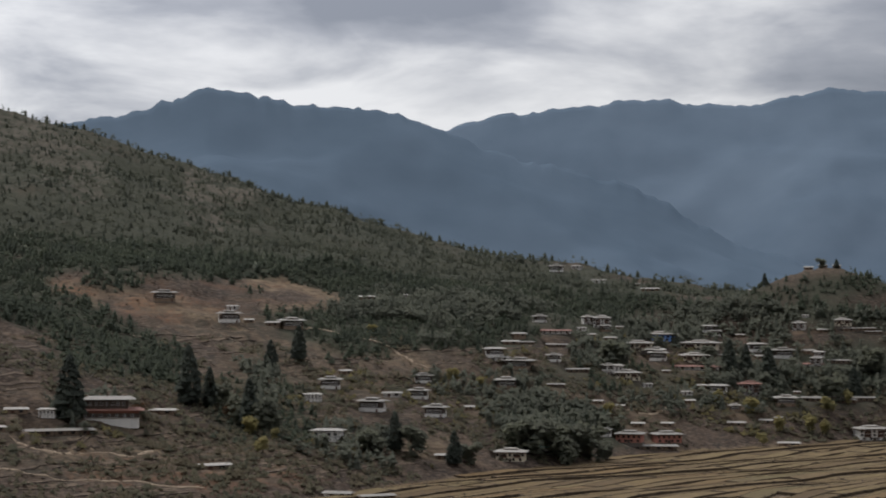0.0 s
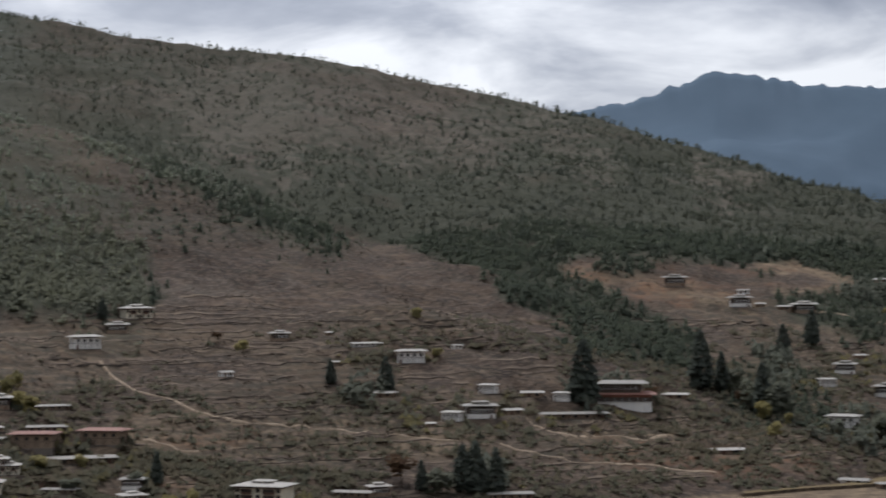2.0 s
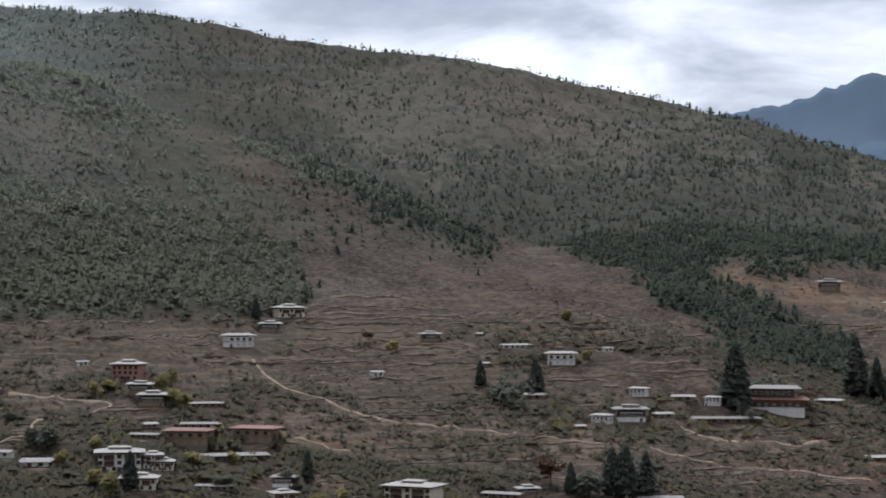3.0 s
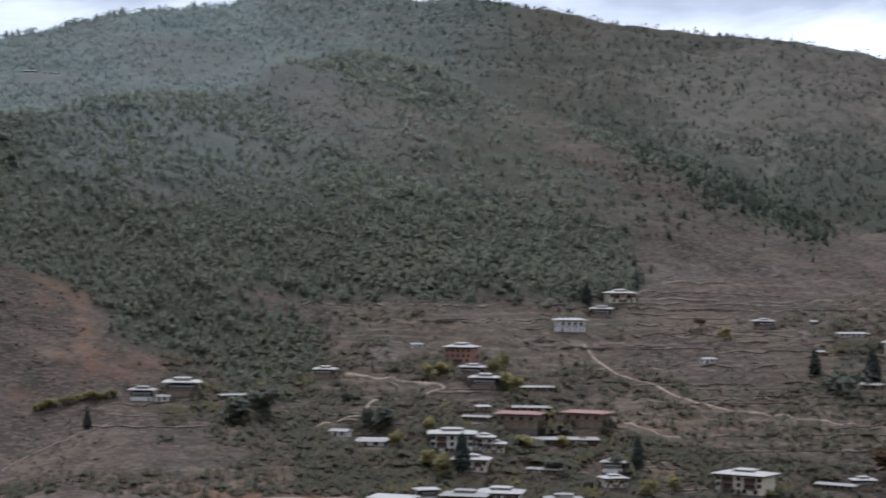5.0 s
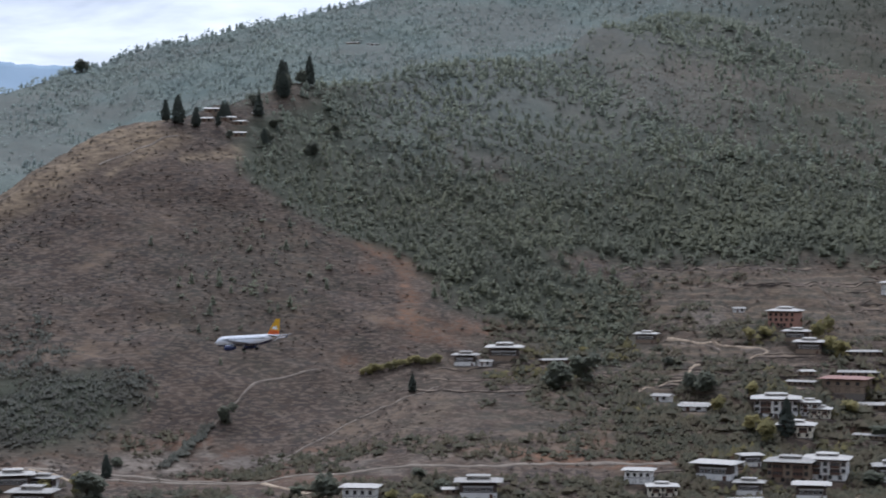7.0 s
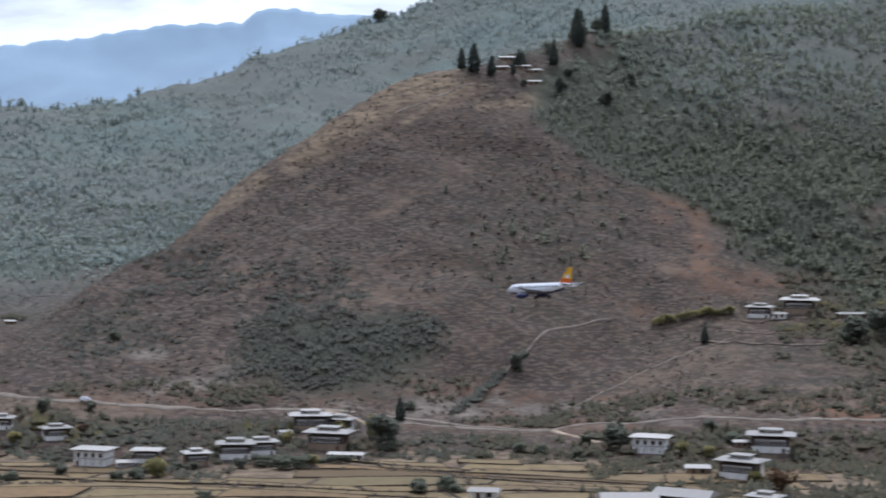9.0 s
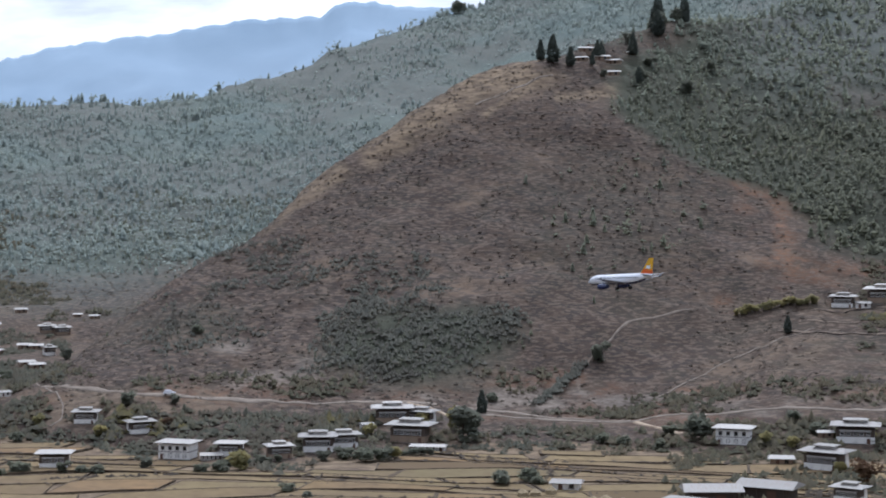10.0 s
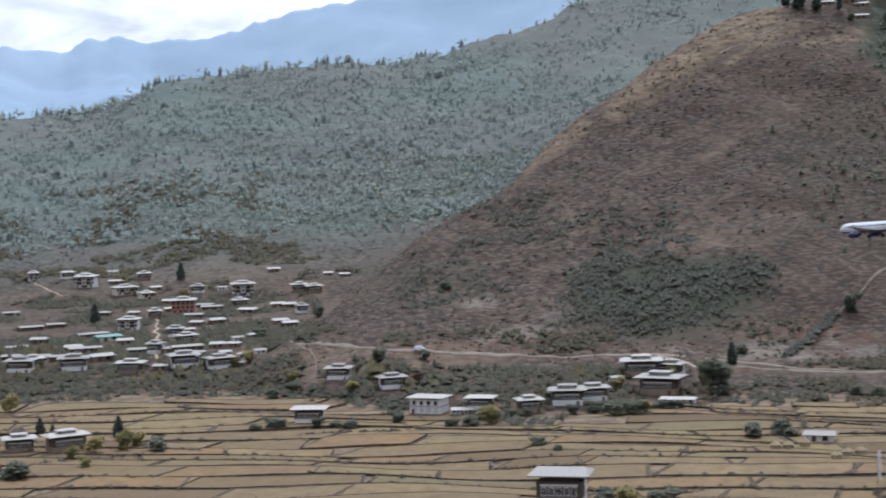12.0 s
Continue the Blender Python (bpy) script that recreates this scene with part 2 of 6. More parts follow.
def mass_height(az, r, cols, fall):
    e, kr, ka, cr, ca = (np.interp(az, FINE, c) for c in cols)
    kz, cz = EYE + kr * np.tan(np.radians(ka)), EYE + cr * np.tan(np.radians(ca))
    total = 0
    for d in (-24, -8, 8, 24):
        q = r + d
        rise = np.where(q < e, (q - e) * .3, np.where(q < kr, (q - e) / (kr - e) * kz, kz + (q - kr) / (cr - kr) * (cz - kz)))
        total = total + np.where(q < cr, rise, cz - (q - cr) * fall)
    return total / 4


def terrace_band(az, r, z, x, y):
    """Where the slope has been cut into terraces."""
    band = np.clip((z - 8) / 8, 0, 1) * np.clip((88 - z) / 10, 0, 1) * np.clip((az + 2) / 4, 0, 1) * np.clip((40 - az) / 3, 0, 1) * (r < 1350)
    return band * np.clip(fractal(x, y, 70, 3, 51) * 1.8 + .75, 0, 1)


def ribs(az, r, h):
    """Spurs and gullies that run down the high slopes, dying out towards valley and crest."""
    wave = fractal(az * 10 + r * .012, r * .0045, 26, 3, 63, .55) + .5 * fractal(az * 10 - r * .02, r * .006, 9, 2, 67)
    return 8.5 * wave * np.clip((h - 118) / 70, 0, 1)


def slope_height(x, y):
    """Height of the natural slopes over the valley floor."""
    r = np.hypot(x, y)
    az = np.degrees(np.arctan2(-x, y))
    seen = np.clip(az, -40, 90)
    z = np.zeros_like(r)
    for cols, fall, rough in MASSES:
        h = mass_height(seen, r, cols, fall)
        steep = np.clip(h / 60, 0, 1)
        e, kr, ka, cr, ca = (np.interp(seen, FINE, c) for c in cols)
        below = np.clip((cr - r) / 260, 0, 1) * (1 if fall < .42 else np.clip((37 - az) / 3, 0, 1)) * (rough > .9)
        h = h + below * ribs(az, r, h)
        h = h + rough * steep * (5.5 * fractal(x, y, 95, 3, 5) + 1.6 * fractal(x, y, 17, 2, 9))
        z = np.maximum(z, h)
    return z + np.clip(z / 12, 0, 1) * .9 * fractal(x, y, 9, 2, 3), az, r


STEP = 2.6


def terraces(x, y):
    """The slope, how far it is cut into terraces, and the height within one step (0 to 1)."""
    z, az, r = slope_height(x, y)
    band = terrace_band(az, r, z, x, y)
    return z, band, ((z + 1.3 * fractal(x, y, 60, 2, 55)) / STEP) % 1, az, r


PADS = []   # east, north, level and radius of the ground levelled for each house


def levelled(x, y, z):
    """The ground, cut and filled to a level yard round each house."""
    x, y, flat = np.ravel(x), np.ravel(y), np.ravel(z).copy()
    order = np.argsort(x)
    xs = x[order]
    for px, py, level, reach in PADS:
        i = order[np.searchsorted(xs, px - reach - 14):np.searchsorted(xs, px + reach + 14)]
        far = math.hypot(px, py)
        u, w = ((x[i] - px) * px + (y[i] - py) * py) / far, np.abs((y[i] - py) * px - (x[i] - px) * py) / far
        k = np.clip(1 - np.maximum(np.maximum(u - 6, -5.5 - u), w - reach) / 4, 0, 1)
        flat[i] += (level - flat[i]) * k * k * (3 - 2 * k)
    return flat.reshape(np.shape(z))


def height(x, y):
    """Height of the ground over the valley floor."""
    z, band, phase, az, r = terraces(x, y)
    z = z + band * STEP * (np.clip((phase - .6) / .4, 0, 1) - phase + .3)
    behind = np.clip((np.abs(az - 25) - 65) / 20, 0, 1)
    z = np.maximum(z, behind * np.clip((r - 500) * .25, 0, 260))
    bluff = EYE - 1.65 - .42 * np.maximum(r - 3, 0)
    return levelled(x, y, np.maximum(z, bluff))
# ---- end of the land ----


# ---- what grows where: rows of bearing, rise seen from the lookout, half-widths of both, strength ----
WOODS = [(-4, .4, 6, .55, .9), (29.5, 7.9, 4, .5, .8), (36, 7.5, 6, 1.2, .9), (17.5, 5.9, 6, .9, .3), (24, 6.2, 5, 1.5, .42), (9, 4.4, 7, 1.2, .42), (33, 5.2, 4, 1.2, .4), (51.8, -4.8, 2.7, 1.1, .85), (46, 4.5, 2.5, .6, .3),
         (57.5, -4.5, 2.5, .9, .35), (45, -1.5, 3, 2, .12)]
WOODS2 = [(-12, .5, 2.5, .6, .8), (60, -.8, 13, 2.9, .95), (48, 5.2, 6, 1.6, .95), (43, 6, 5, 1.2, .9), (68, -2, 8, 2.4, .9), (57.5, -3.2, 2.5, .7, .6), (66, -4.0, 6, .5, .45),
          (-11, -.3, 3.5, .5, 1.0), (-6, -.1, 4, .4, .8), (-11.5, -1.9, 3, .8, .8), (-3.2, -3.7, 1.6, .6, 1.0), (-5, -2.2, 3, .35, .5), (2.4, -1, 2.5, .6, .8),
          (5.2, -3.3, 1.4, .8, .7), (10.5, -1.9, 1.5, .5, .6)]
SOIL = [(3.5, .6, 2.2, .5, .55), (10.5, .9, 2.8, .4, .45), (8, .1, 1.6, .3, .5), (40.6, 2.0, .4, .9, .9), (41.3, -.9, .4, 1.2, .4), (36, -6.5, 6, .28, .8), (44, -7.05, 3, .3, .5),
        (52, -6.4, 6, .35, .45), (-6.4, .35, .5, .25, .8), (7.2, -5.2, 3, .35, .7), (27, -5.7, 5, .25, .4), (38.5, -2.6, 2, .2, .6)]
DRY = [(-7.5, -2.3, 6, .7, .35), (-3, -3.4, 3, .35, .4), (48.3, 3.0, 2.2, .35, .9), (45.7, 2.5, 1, .25, .9), (43.6, 2.9, 1, .3, .6), (40, -4.6, 3, 1.2, .1), (17, -4.3, 6, .5, .6), (22, -4.4, 3, .6, .5), (10, -4.6, 6, .5, .5), (4, -2.0, 4, .8, .5), (53, 1, 2, .4, .5),
       (1, -4.3, 2, .5, .5), (25, -1.4, 6, .4, .4), (34, -3.2, 5, .35, .2), (-11.6, .9, 1.5, .4, .15), (60, -6.6, 3, .4, .4), (66, -4.6, 6, 1, .12), (31.5, 4.6, 3.5, 1.0, .35), (27.5, 4.2, 2, .8, .3), (36.5, 4.3, 1.8, .25, .6)]
ROCK = [(19, 5.9, 4.5, .7, .45), (56.6, -5.15, .5, .22, 1.0), (55.7, -6.0, .9, .3, .9), (54.2, -5.5, .4, .2, .5), (47, -6.72, 3.2, .26, 1.2), (41, -6.6, 2.5, .2, .7), (22.5, .1, 2, .3, .35), (6.3, 3.3, .7, .3, .7), (31.2, -2.4, .6, .2, .8)]


# ---- long bands of cover: bearing and rise along the band, half-width in degrees, strength ----
WOOD_LONG_RIDGE = [
    (((25.2, 4.52), (21.5, 3.02), (18.1, 2.18), (14.7, 1.33), (12.2, 0.14), (9.7, -0.87), (8.1, -1.53)), 0.57, 1.00),
    (((19.8, 3.53), (14.7, 2.93), (9.7, 2.31), (5.5, 1.54)), 0.83, 0.85),
    (((31.4, 1.22), (29.0, 0.57), (26.5, 0.40), (24.9, -0.10)), 0.92, 0.95),
    (((31.4, 2.63), (28.2, 2.40), (26.0, 1.74)), 0.67, 0.60),
    (((21.5, 2.43), (18.8, 1.25)), 0.75, 0.60),
    (((31.5, 7.47), (26.5, 6.76), (23.7, 5.45)), 0.58, 0.45),
    (((16.4, 3.61), (11.4, 3.59), (5.5, 2.69)), 0.67, 0.50),
]
WOOD_VALLEY_HEAD = [
    (((42.1, 3.60), (37.6, 2.84), (32.5, 2.40), (29.1, 2.10)), 1.25, 0.85),
    (((39.3, 1.14), (34.2, 0.61), (29.1, 0.74), (25.3, 0.45)), 1.00, 1.00),
    (((44.4, 2.23), (40.9, 1.11), (38.4, -0.87), (35.9, -2.03), (34.2, -2.19)), 1.00, 1.00),
    (((42.8, 4.58), (37.6, 4.86), (34.2, 4.49)), 0.70, 0.75),
    (((32.6, 6.45), (29.2, 6.97), (25.0, 5.97)), 0.58, 0.50),
    (((44.3, 2.03), (41.8, 0.70), (38.5, 0.06), (36.0, -1.41)), 0.83, 1.00),
    (((41.3, 4.05), (37.7, 3.06), (35.1, 1.90)), 1.50, 0.80),
]
WOOD_NORTH = [
    (((13.1, 1.90), (9.8, 1.43), (6.5, 1.78), (1.4, 1.46), (-2.0, 0.62), (-5.0, 0.29)), 0.92, 0.95),
    (((13.1, 3.88), (6.5, 3.13), (1.4, 1.89), (-2.8, 0.96)), 0.83, 0.70),
    (((13.0, 0.34), (10.6, -0.49), (8.3, -1.74)), 0.53, 1.00),
    (((2.3, -0.06), (0.1, -0.56), (-2.0, -0.90)), 0.60, 1.00),
    (((11.5, 4.90), (7.3, 3.46)), 0.67, 0.50),
]
DRY_BANDS = [
    (((25.1, 4.57), (24.0, 4.14), (22.9, 3.74)), 0.12, 0.70),
    (((31.5, 6.62), (30.0, 6.23), (28.7, 5.64)), 0.13, 0.50),
    (((36.6, 3.87), (34.9, 3.93)), 0.17, 0.50),
    (((52.6, .9), (51.1, 1.75), (49.4, 2.6), (47.9, 3.35)), 0.48, 0.85),
    (((49.1, 1.91), (47.4, 2.85)), 0.15, 0.90),
    (((46.9, 2.39), (45.2, 2.50)), 0.17, 0.90),
    (((53.4, .25), (55.6, -1.3), (56.9, -2.15)), 0.36, 0.7),
    (((12.7, 0.82), (10.0, 0.22), (8.1, -0.11), (6.1, -0.61)), 0.23, 0.80),
    (((40.8, -5.57), (35.8, -5.23), (32.4, -5.54)), 0.3, 0.15),
    (((38.9, -4.91), (40.8, -6.07)), 0.2, 0.30),
    (((23.5, -4.14), (20.8, -4.49), (18.1, -4.16)), 0.37, 0.50),
]
DRY_STRIPS = [
    (((12.6, 0.75), (11.3, 0.34), (10.1, -0.15)), 0.15, 0.95),
    (((10.0, 0.35), (7.6, -0.15), (6.5, -0.65)), 0.13, 0.80),
    (((5.6, 0.61), (4.5, 0.53), (3.1, 0.19)), 0.20, 0.85),
    (((5.3, -0.20), (3.8, -0.06), (2.4, -0.40)), 0.13, 0.70),
    (((3.8, -0.91), (1.8, -1.24), (0.4, -1.92)), 0.10, 0.90),
    (((8.4, -4.40), (5.8, -4.43)), 0.13, 0.80),
    (((10.6, -4.22), (8.1, -4.41)), 0.10, 0.70),
]
SOIL_BANDS = [
    (((40.8, 2.37), (40.2, 2.30), (40.6, 1.37)), 0.23, 0.95),
    (((41.7, -0.15), (40.4, -0.89), (40.1, -2.23)), 0.37, 0.80),
    (((42.0, -3.74), (40.4, -3.07), (38.7, -2.90)), 0.27, 0.50),
    (((25.8, 1.11), (24.9, 1.50)), 0.10, 0.90),
    (((11.7, 0.56), (9.7, 0.14), (7.7, -0.45)), 0.20, 0.80),
    (((10.6, -4.79), (8.1, -5.25), (5.8, -5.54)), 0.33, 0.60),
    (((23.6, -4.71), (21.1, -4.31)), 0.23, 0.50),
]
ROCK_BANDS = [
    (((22.4, 5.46), (17.3, 4.63), (13.9, 4.45)), 0.58, 0.50),
    (((12.5, 4.94), (10.5, 3.58)), 0.42, 0.50),
    (((7.5, 3.46), (6.7, 2.62)), 0.27, 0.70),
    (((22.2, 4.96), (19.9, 4.12)), 0.58, 0.55),
]
OPEN_SCRUB = [
    (((29.0, 3.73), (24.9, 3.09), (22.2, 1.75), (19.5, 0.74), (16.4, 0.57)), 0.75, 1.00),
    (((33.2, 4.76), (30.8, 3.77), (26.6, 3.80), (23.8, 2.30), (21.6, 0.98)), 0.92, 1.00),
]


def bands(rows, az, el, x, y, seed, grain=45, ragged=.55, soft=.8):
    """How strongly cover that lies in long bands holds at each place."""
    edge = fractal(x, y, grain, 4, seed) * ragged
    total = np.zeros_like(az)
    for line, half, strength in rows:
        near = np.full_like(az, 99.0)
        for (a0, e0), (a1, e1) in zip(line, line[1:]):
            da, de = a1 - a0, e1 - e0
            k = np.clip(((az - a0) * da + (el - e0) * de) / (da * da + de * de), 0, 1)
            near = np.minimum(near, np.hypot(az - a0 - k * da, el - e0 - k * de))
        total = np.maximum(total, strength * np.clip((1.0 + soft / 2 - near / half + edge) / soft, 0, 1))
    return total


def spread(rows, az, el, x, y, seed, grain=55, ragged=.55, soft=.38):
    """How strongly the named cover holds at each place, with ragged borders."""
    edge = fractal(x, y, grain, 4, seed) * ragged
    total = np.zeros_like(az)
    for a, e, da, de, s in rows:
        d = np.hypot((az - a) / da, (el - e) / de)
        total = np.maximum(total, s * np.clip((1.0 + soft / 2 - d + edge) / soft, 0, 1))
    return total


def cover(x, y, z):
    r = np.hypot(x, y)
    az, el = np.degrees(np.arctan2(-x, y)), np.degrees(np.arctan2(z - EYE, r))
    slope = np.clip((z - 1.5) / 4, 0, 1)
    _, band, phase, _, _ = terraces(x, y)
    riser, tread = band * (phase > .6), band * (phase < .5)
    wood = np.maximum(spread(WOODS, az, el, x, y, 21, 70, .7, .9), spread(WOODS2, az, el, x, y, 23, 70, .7, .9) * (np.maximum(np.clip((r - 1240) / 60, 0, 1), az < 15)))
    for k, rows in enumerate((WOOD_LONG_RIDGE, WOOD_VALLEY_HEAD, WOOD_NORTH)):
        wood = np.maximum(wood, bands(rows, az, el, x, y, 25 + k, 60, .6, .9))
    wood = np.maximum(wood * (1 - .85 * bands(OPEN_SCRUB, az, el, x, y, 45, 70, .5, .9)), .16 * np.clip((el - .8) / 1.5, 0, 1) * np.clip((44 - az) / 2, 0, 1))
    mossy = np.where(az < 30, .85, .55) * np.clip((el - 1.0) / 2, 0, 1) * np.clip((41 - az) / 3, 0, 1) * np.clip(fractal(x, y, 120, 3, 47) * 1.4 + .6, 0, 1)
    soil = np.maximum(spread(SOIL, az, el, x, y, 31, 24, .95, .8), bands(SOIL_BANDS, az, el, x, y, 32, 20, .9, .8)) * slope * .8
    dry = np.maximum(spread(DRY, az, el, x, y, 37, 40, .8, .8), bands(DRY_BANDS + DRY_STRIPS, az, el, x, y, 38, 26, .8, .8))
    dry = np.maximum(np.maximum(dry, .42 * tread * (az < 33)), (z < .4) * .85 * ((az < 20) | (r < 700))) * (1 - .8 * riser)
    rock = np.maximum(spread(ROCK, az, el, x, y, 41, 14, 1.1, .6), bands(ROCK_BANDS, az, el, x, y, 42, 8, 1.9, .4)) * slope * .75
    return np.maximum(np.maximum(np.clip(wood * 1.4, 0, 1) * slope, .35 * riser), mossy), wood * slope, soil, dry, rock, r, az


def sheet(name, az, r, zfun, material):
    """A grid of ground over the bearings and distances given."""
    A, Q = np.meshgrid(np.radians(az), r)
    x, y = -Q * np.sin(A), Q * np.cos(A)
    z = zfun(x, y)
    n, k = len(r), len(az)
    v = np.stack((x, y, z), -1).reshape(-1, 3)
    i = (np.arange(n - 1)[:, None] * k + np.arange(k - 1)[None]).ravel()
    f = np.stack((i, i + k, i + k + 1, i + 1), 1)
    me = bpy.data.meshes.new(name)
    me.vertices.add(len(v))
    me.vertices.foreach_set("co", v.ravel())
    me.loops.add(f.size)
    me.loops.foreach_set("vertex_index", f.ravel())
    me.polygons.add(len(f))
    me.polygons.foreach_set("loop_start", np.arange(0, f.size, 4))
    me.update(calc_edges=True)
    me.shade_smooth()
    me.materials.append(material)
    return new(name, me), v


# ---- far ranges: bearing and rise of the crest ----
RANGE_NORTH = [(-60, 5), (-20, 6), (-13.1, 6.15), (-11.5, 6.3), (-9.2, 5.87), (-7.9, 5.92), (-6, 6.08), (-4.4, 5.91), (-3.1, 5.73), (-1.3, 5.58), (0, 5.15), (3, 4.6), (20, 3)]
RANGE_PEAK = [(-30, -2), (-14, .2), (-8.7, 1.8), (-5.8, 3.45), (-3.7, 4.0), (-2, 4.35), (-.5, 4.95), (0, 5.18), (1.2, 5.64), (2.5, 5.86), (4.5, 5.93), (6, 6.23), (7.1, 6.38), (8.3, 5.96), (9.3, 5.56), (11, 5.33), (14, 4.8), (30, 4)]
RANGE_WEST = [(30, 4), (46, 5), (50.4, 5.08), (52.1, 5.13), (53.2, 5.27), (54.1, 4.75), (56.5, 4.62), (58.2, 4.28), (60.1, 4.08), (62, 3.78), (64, 3.14), (66.3, 2.97), (67.1, 3.16), (68.1, 3.06), (68.8, 2.74), (70.6, 2.89), (80, 3), (110, 4)]


def mountain_range(name, rows, dist, material, label):
    rows = np.array(rows)

    def z(x, y):
        r, az = np.hypot(x, y), np.degrees(np.arctan2(-x, y))
        top = EYE + dist * np.tan(np.radians(np.interp(az, rows[:, 0], rows[:, 1]))) + np.clip(1 - (dist - r) / 70, 0, 1) * 4.5 * fractal(az * 60, r * 0, 24, 3, 77, .7)
        h = np.where(r <= dist, 20 + (top - 20) * np.clip((r - dist + 900) / 900, 0, 1), top - (r - dist) * .7)
        front = np.clip((dist - r) / 250, 0, 1) * np.clip((r - dist + 900) / 300, 0, 1)
        return h + front * 55 * fractal(x, y, 420, 4, 91)
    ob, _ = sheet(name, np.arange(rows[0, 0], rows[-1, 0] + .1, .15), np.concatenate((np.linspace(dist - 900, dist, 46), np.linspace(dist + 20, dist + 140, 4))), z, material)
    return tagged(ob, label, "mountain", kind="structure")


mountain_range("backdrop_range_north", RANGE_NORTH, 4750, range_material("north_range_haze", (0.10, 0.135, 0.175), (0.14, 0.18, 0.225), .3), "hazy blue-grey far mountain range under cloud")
mountain_range("backdrop_range_peak", RANGE_PEAK, 3900, range_material("peak_range_haze", (0.086, 0.118, 0.153), (0.118, 0.155, 0.196), .3), "dark wooded mountain with a rounded peak, blue with painted haze")
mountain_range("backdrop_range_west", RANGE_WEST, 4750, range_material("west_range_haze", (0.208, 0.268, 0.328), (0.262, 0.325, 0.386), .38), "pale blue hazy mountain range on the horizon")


# ---- building blocks ----
def raw_mesh(name, verts, faces, *materials, slots=None, smooth=False):
    me = bpy.data.meshes.new(name)
    me.from_pydata([tuple(v) for v in verts], [], [tuple(f) for f in faces])
    for m in materials:
        me.materials.append(m)
    if slots is not None:
        me.polygons.foreach_set("material_index", slots)
    if smooth:
        me.shade_smooth()
    me.update()
    return me


def part(name, bm, material, parent, label=""):
    """One mesh under a thing or a part, out of a bmesh or a finished mesh."""
    if isinstance(bm, bmesh.types.BMesh):
        me = bpy.data.meshes.new(name)
        bm.to_mesh(me)
        bm.free()
    else:
        me = bm
    if material and not me.materials:
        me.materials.append(material)
    ob = new(name, me)
    ob.parent = parent
    return tagged(ob, label)


def box(bm, x, y, z, sx, sy, sz, taper=1.0):
    """A block standing on z, its top narrowed by taper."""
    vs = []
    for k, s in ((0, 1.0), (1, taper)):
        for px, py in ((-1, -1), (1, -1), (1, 1), (-1, 1)):
            vs.append(bm.verts.new((x + px * sx / 2 * s, y + py * sy / 2 * s, z + k * sz)))
    for f in ((3, 2, 1, 0), (4, 5, 6, 7), (0, 1, 5, 4), (1, 2, 6, 5), (2, 3, 7, 6), (3, 0, 4, 7)):
        bm.faces.new([vs[i] for i in f])
    return bm


def block(*args, **kw):
    return box(bmesh.new(), *args, **kw)


def roof_mesh(w, d, z, rise, ridge, thick=.18):
    """A low sheet-metal roof, w by d, with a ridge of the length given (hipped where it is shorter than w)."""
    bm = bmesh.new()
    top = [(-w / 2, -d / 2, z), (w / 2, -d / 2, z), (w / 2, d / 2, z), (-w / 2, d / 2, z), (-ridge / 2, 0, z + rise), (ridge / 2, 0, z + rise)]
    a = [bm.verts.new(p) for p in top]
    b = [bm.verts.new((p[0], p[1], p[2] - thick)) for p in top]
    for f in ((0, 1, 5, 4), (2, 3, 4, 5), (1, 2, 5), (3, 0, 4)):
        bm.faces.new([a[i] for i in f])
        bm.faces.new([b[i] for i in reversed(f)])
    for i in range(4):
        j = (i + 1) % 4
        bm.faces.new([a[j], a[i], b[i], b[j]])
    return bm


# ---- materials of the buildings ----
def plaster(name, c, stain=0.35):
    m = Mat(name, 0.9, spec=0.2)
    base = m.mix(m.ramp(m.noise(2.2, 5, 0.6, (1, 1, .35), True), (0.45, (0,)), (0.75, (stain,))), c, tuple(q * .55 for q in c))
    base = m.mix(m.ramp(m.obj.outputs["Random"], (0, (0,)), (1, (.25,))), base, tuple(q * .8 for q in c))
    m.colour(base)
    return m.bump(m.noise(.5, 4, local=True), .25, .05).m


def timber(name, c):
    m = Mat(name, 0.75, spec=0.3)
    m.colour(m.ramp(m.noise(.5, 4, 0.6, (1, 1, 6), True), (0.3, tuple(q * .5 for q in c)), (0.7, c)))
    return m.m


def sheet_metal(name, c, rust=(0.25, 0.17, 0.12)):
    m = Mat(name, 0.65, 0.1, 0.3)
    streak = m.noise(1.4, 5, 0.6, (3, .4, 1), True)
    base = m.mix(m.ramp(m.obj.outputs["Random"], (0, (0,)), (1, (.5,))), c, tuple(q * .68 for q in c))
    base = m.mix(m.ramp(streak, (0.5, (0,)), (0.8, (.55,))), base, rust)
    m.colour(base)
    wave = m.n.new("ShaderNodeTexWave")
    wave.inputs["Scale"].default_value = 2.2
    m.l.new(m.n.new("ShaderNodeTexCoord").outputs["Object"], wave.inputs["Vector"])
    return m.bump(wave.outputs[0], .3, .04).m


def plain(name, c, rough=.6, metal=0.0, spec=.4):
    m = Mat(name, rough, metal, spec)
    m.colour(m.mix(m.ramp(m.noise(.8, 4, local=True), (.35, (0,)), (.7, (.35,))), c, tuple(q * .75 for q in c)))
    return m.m


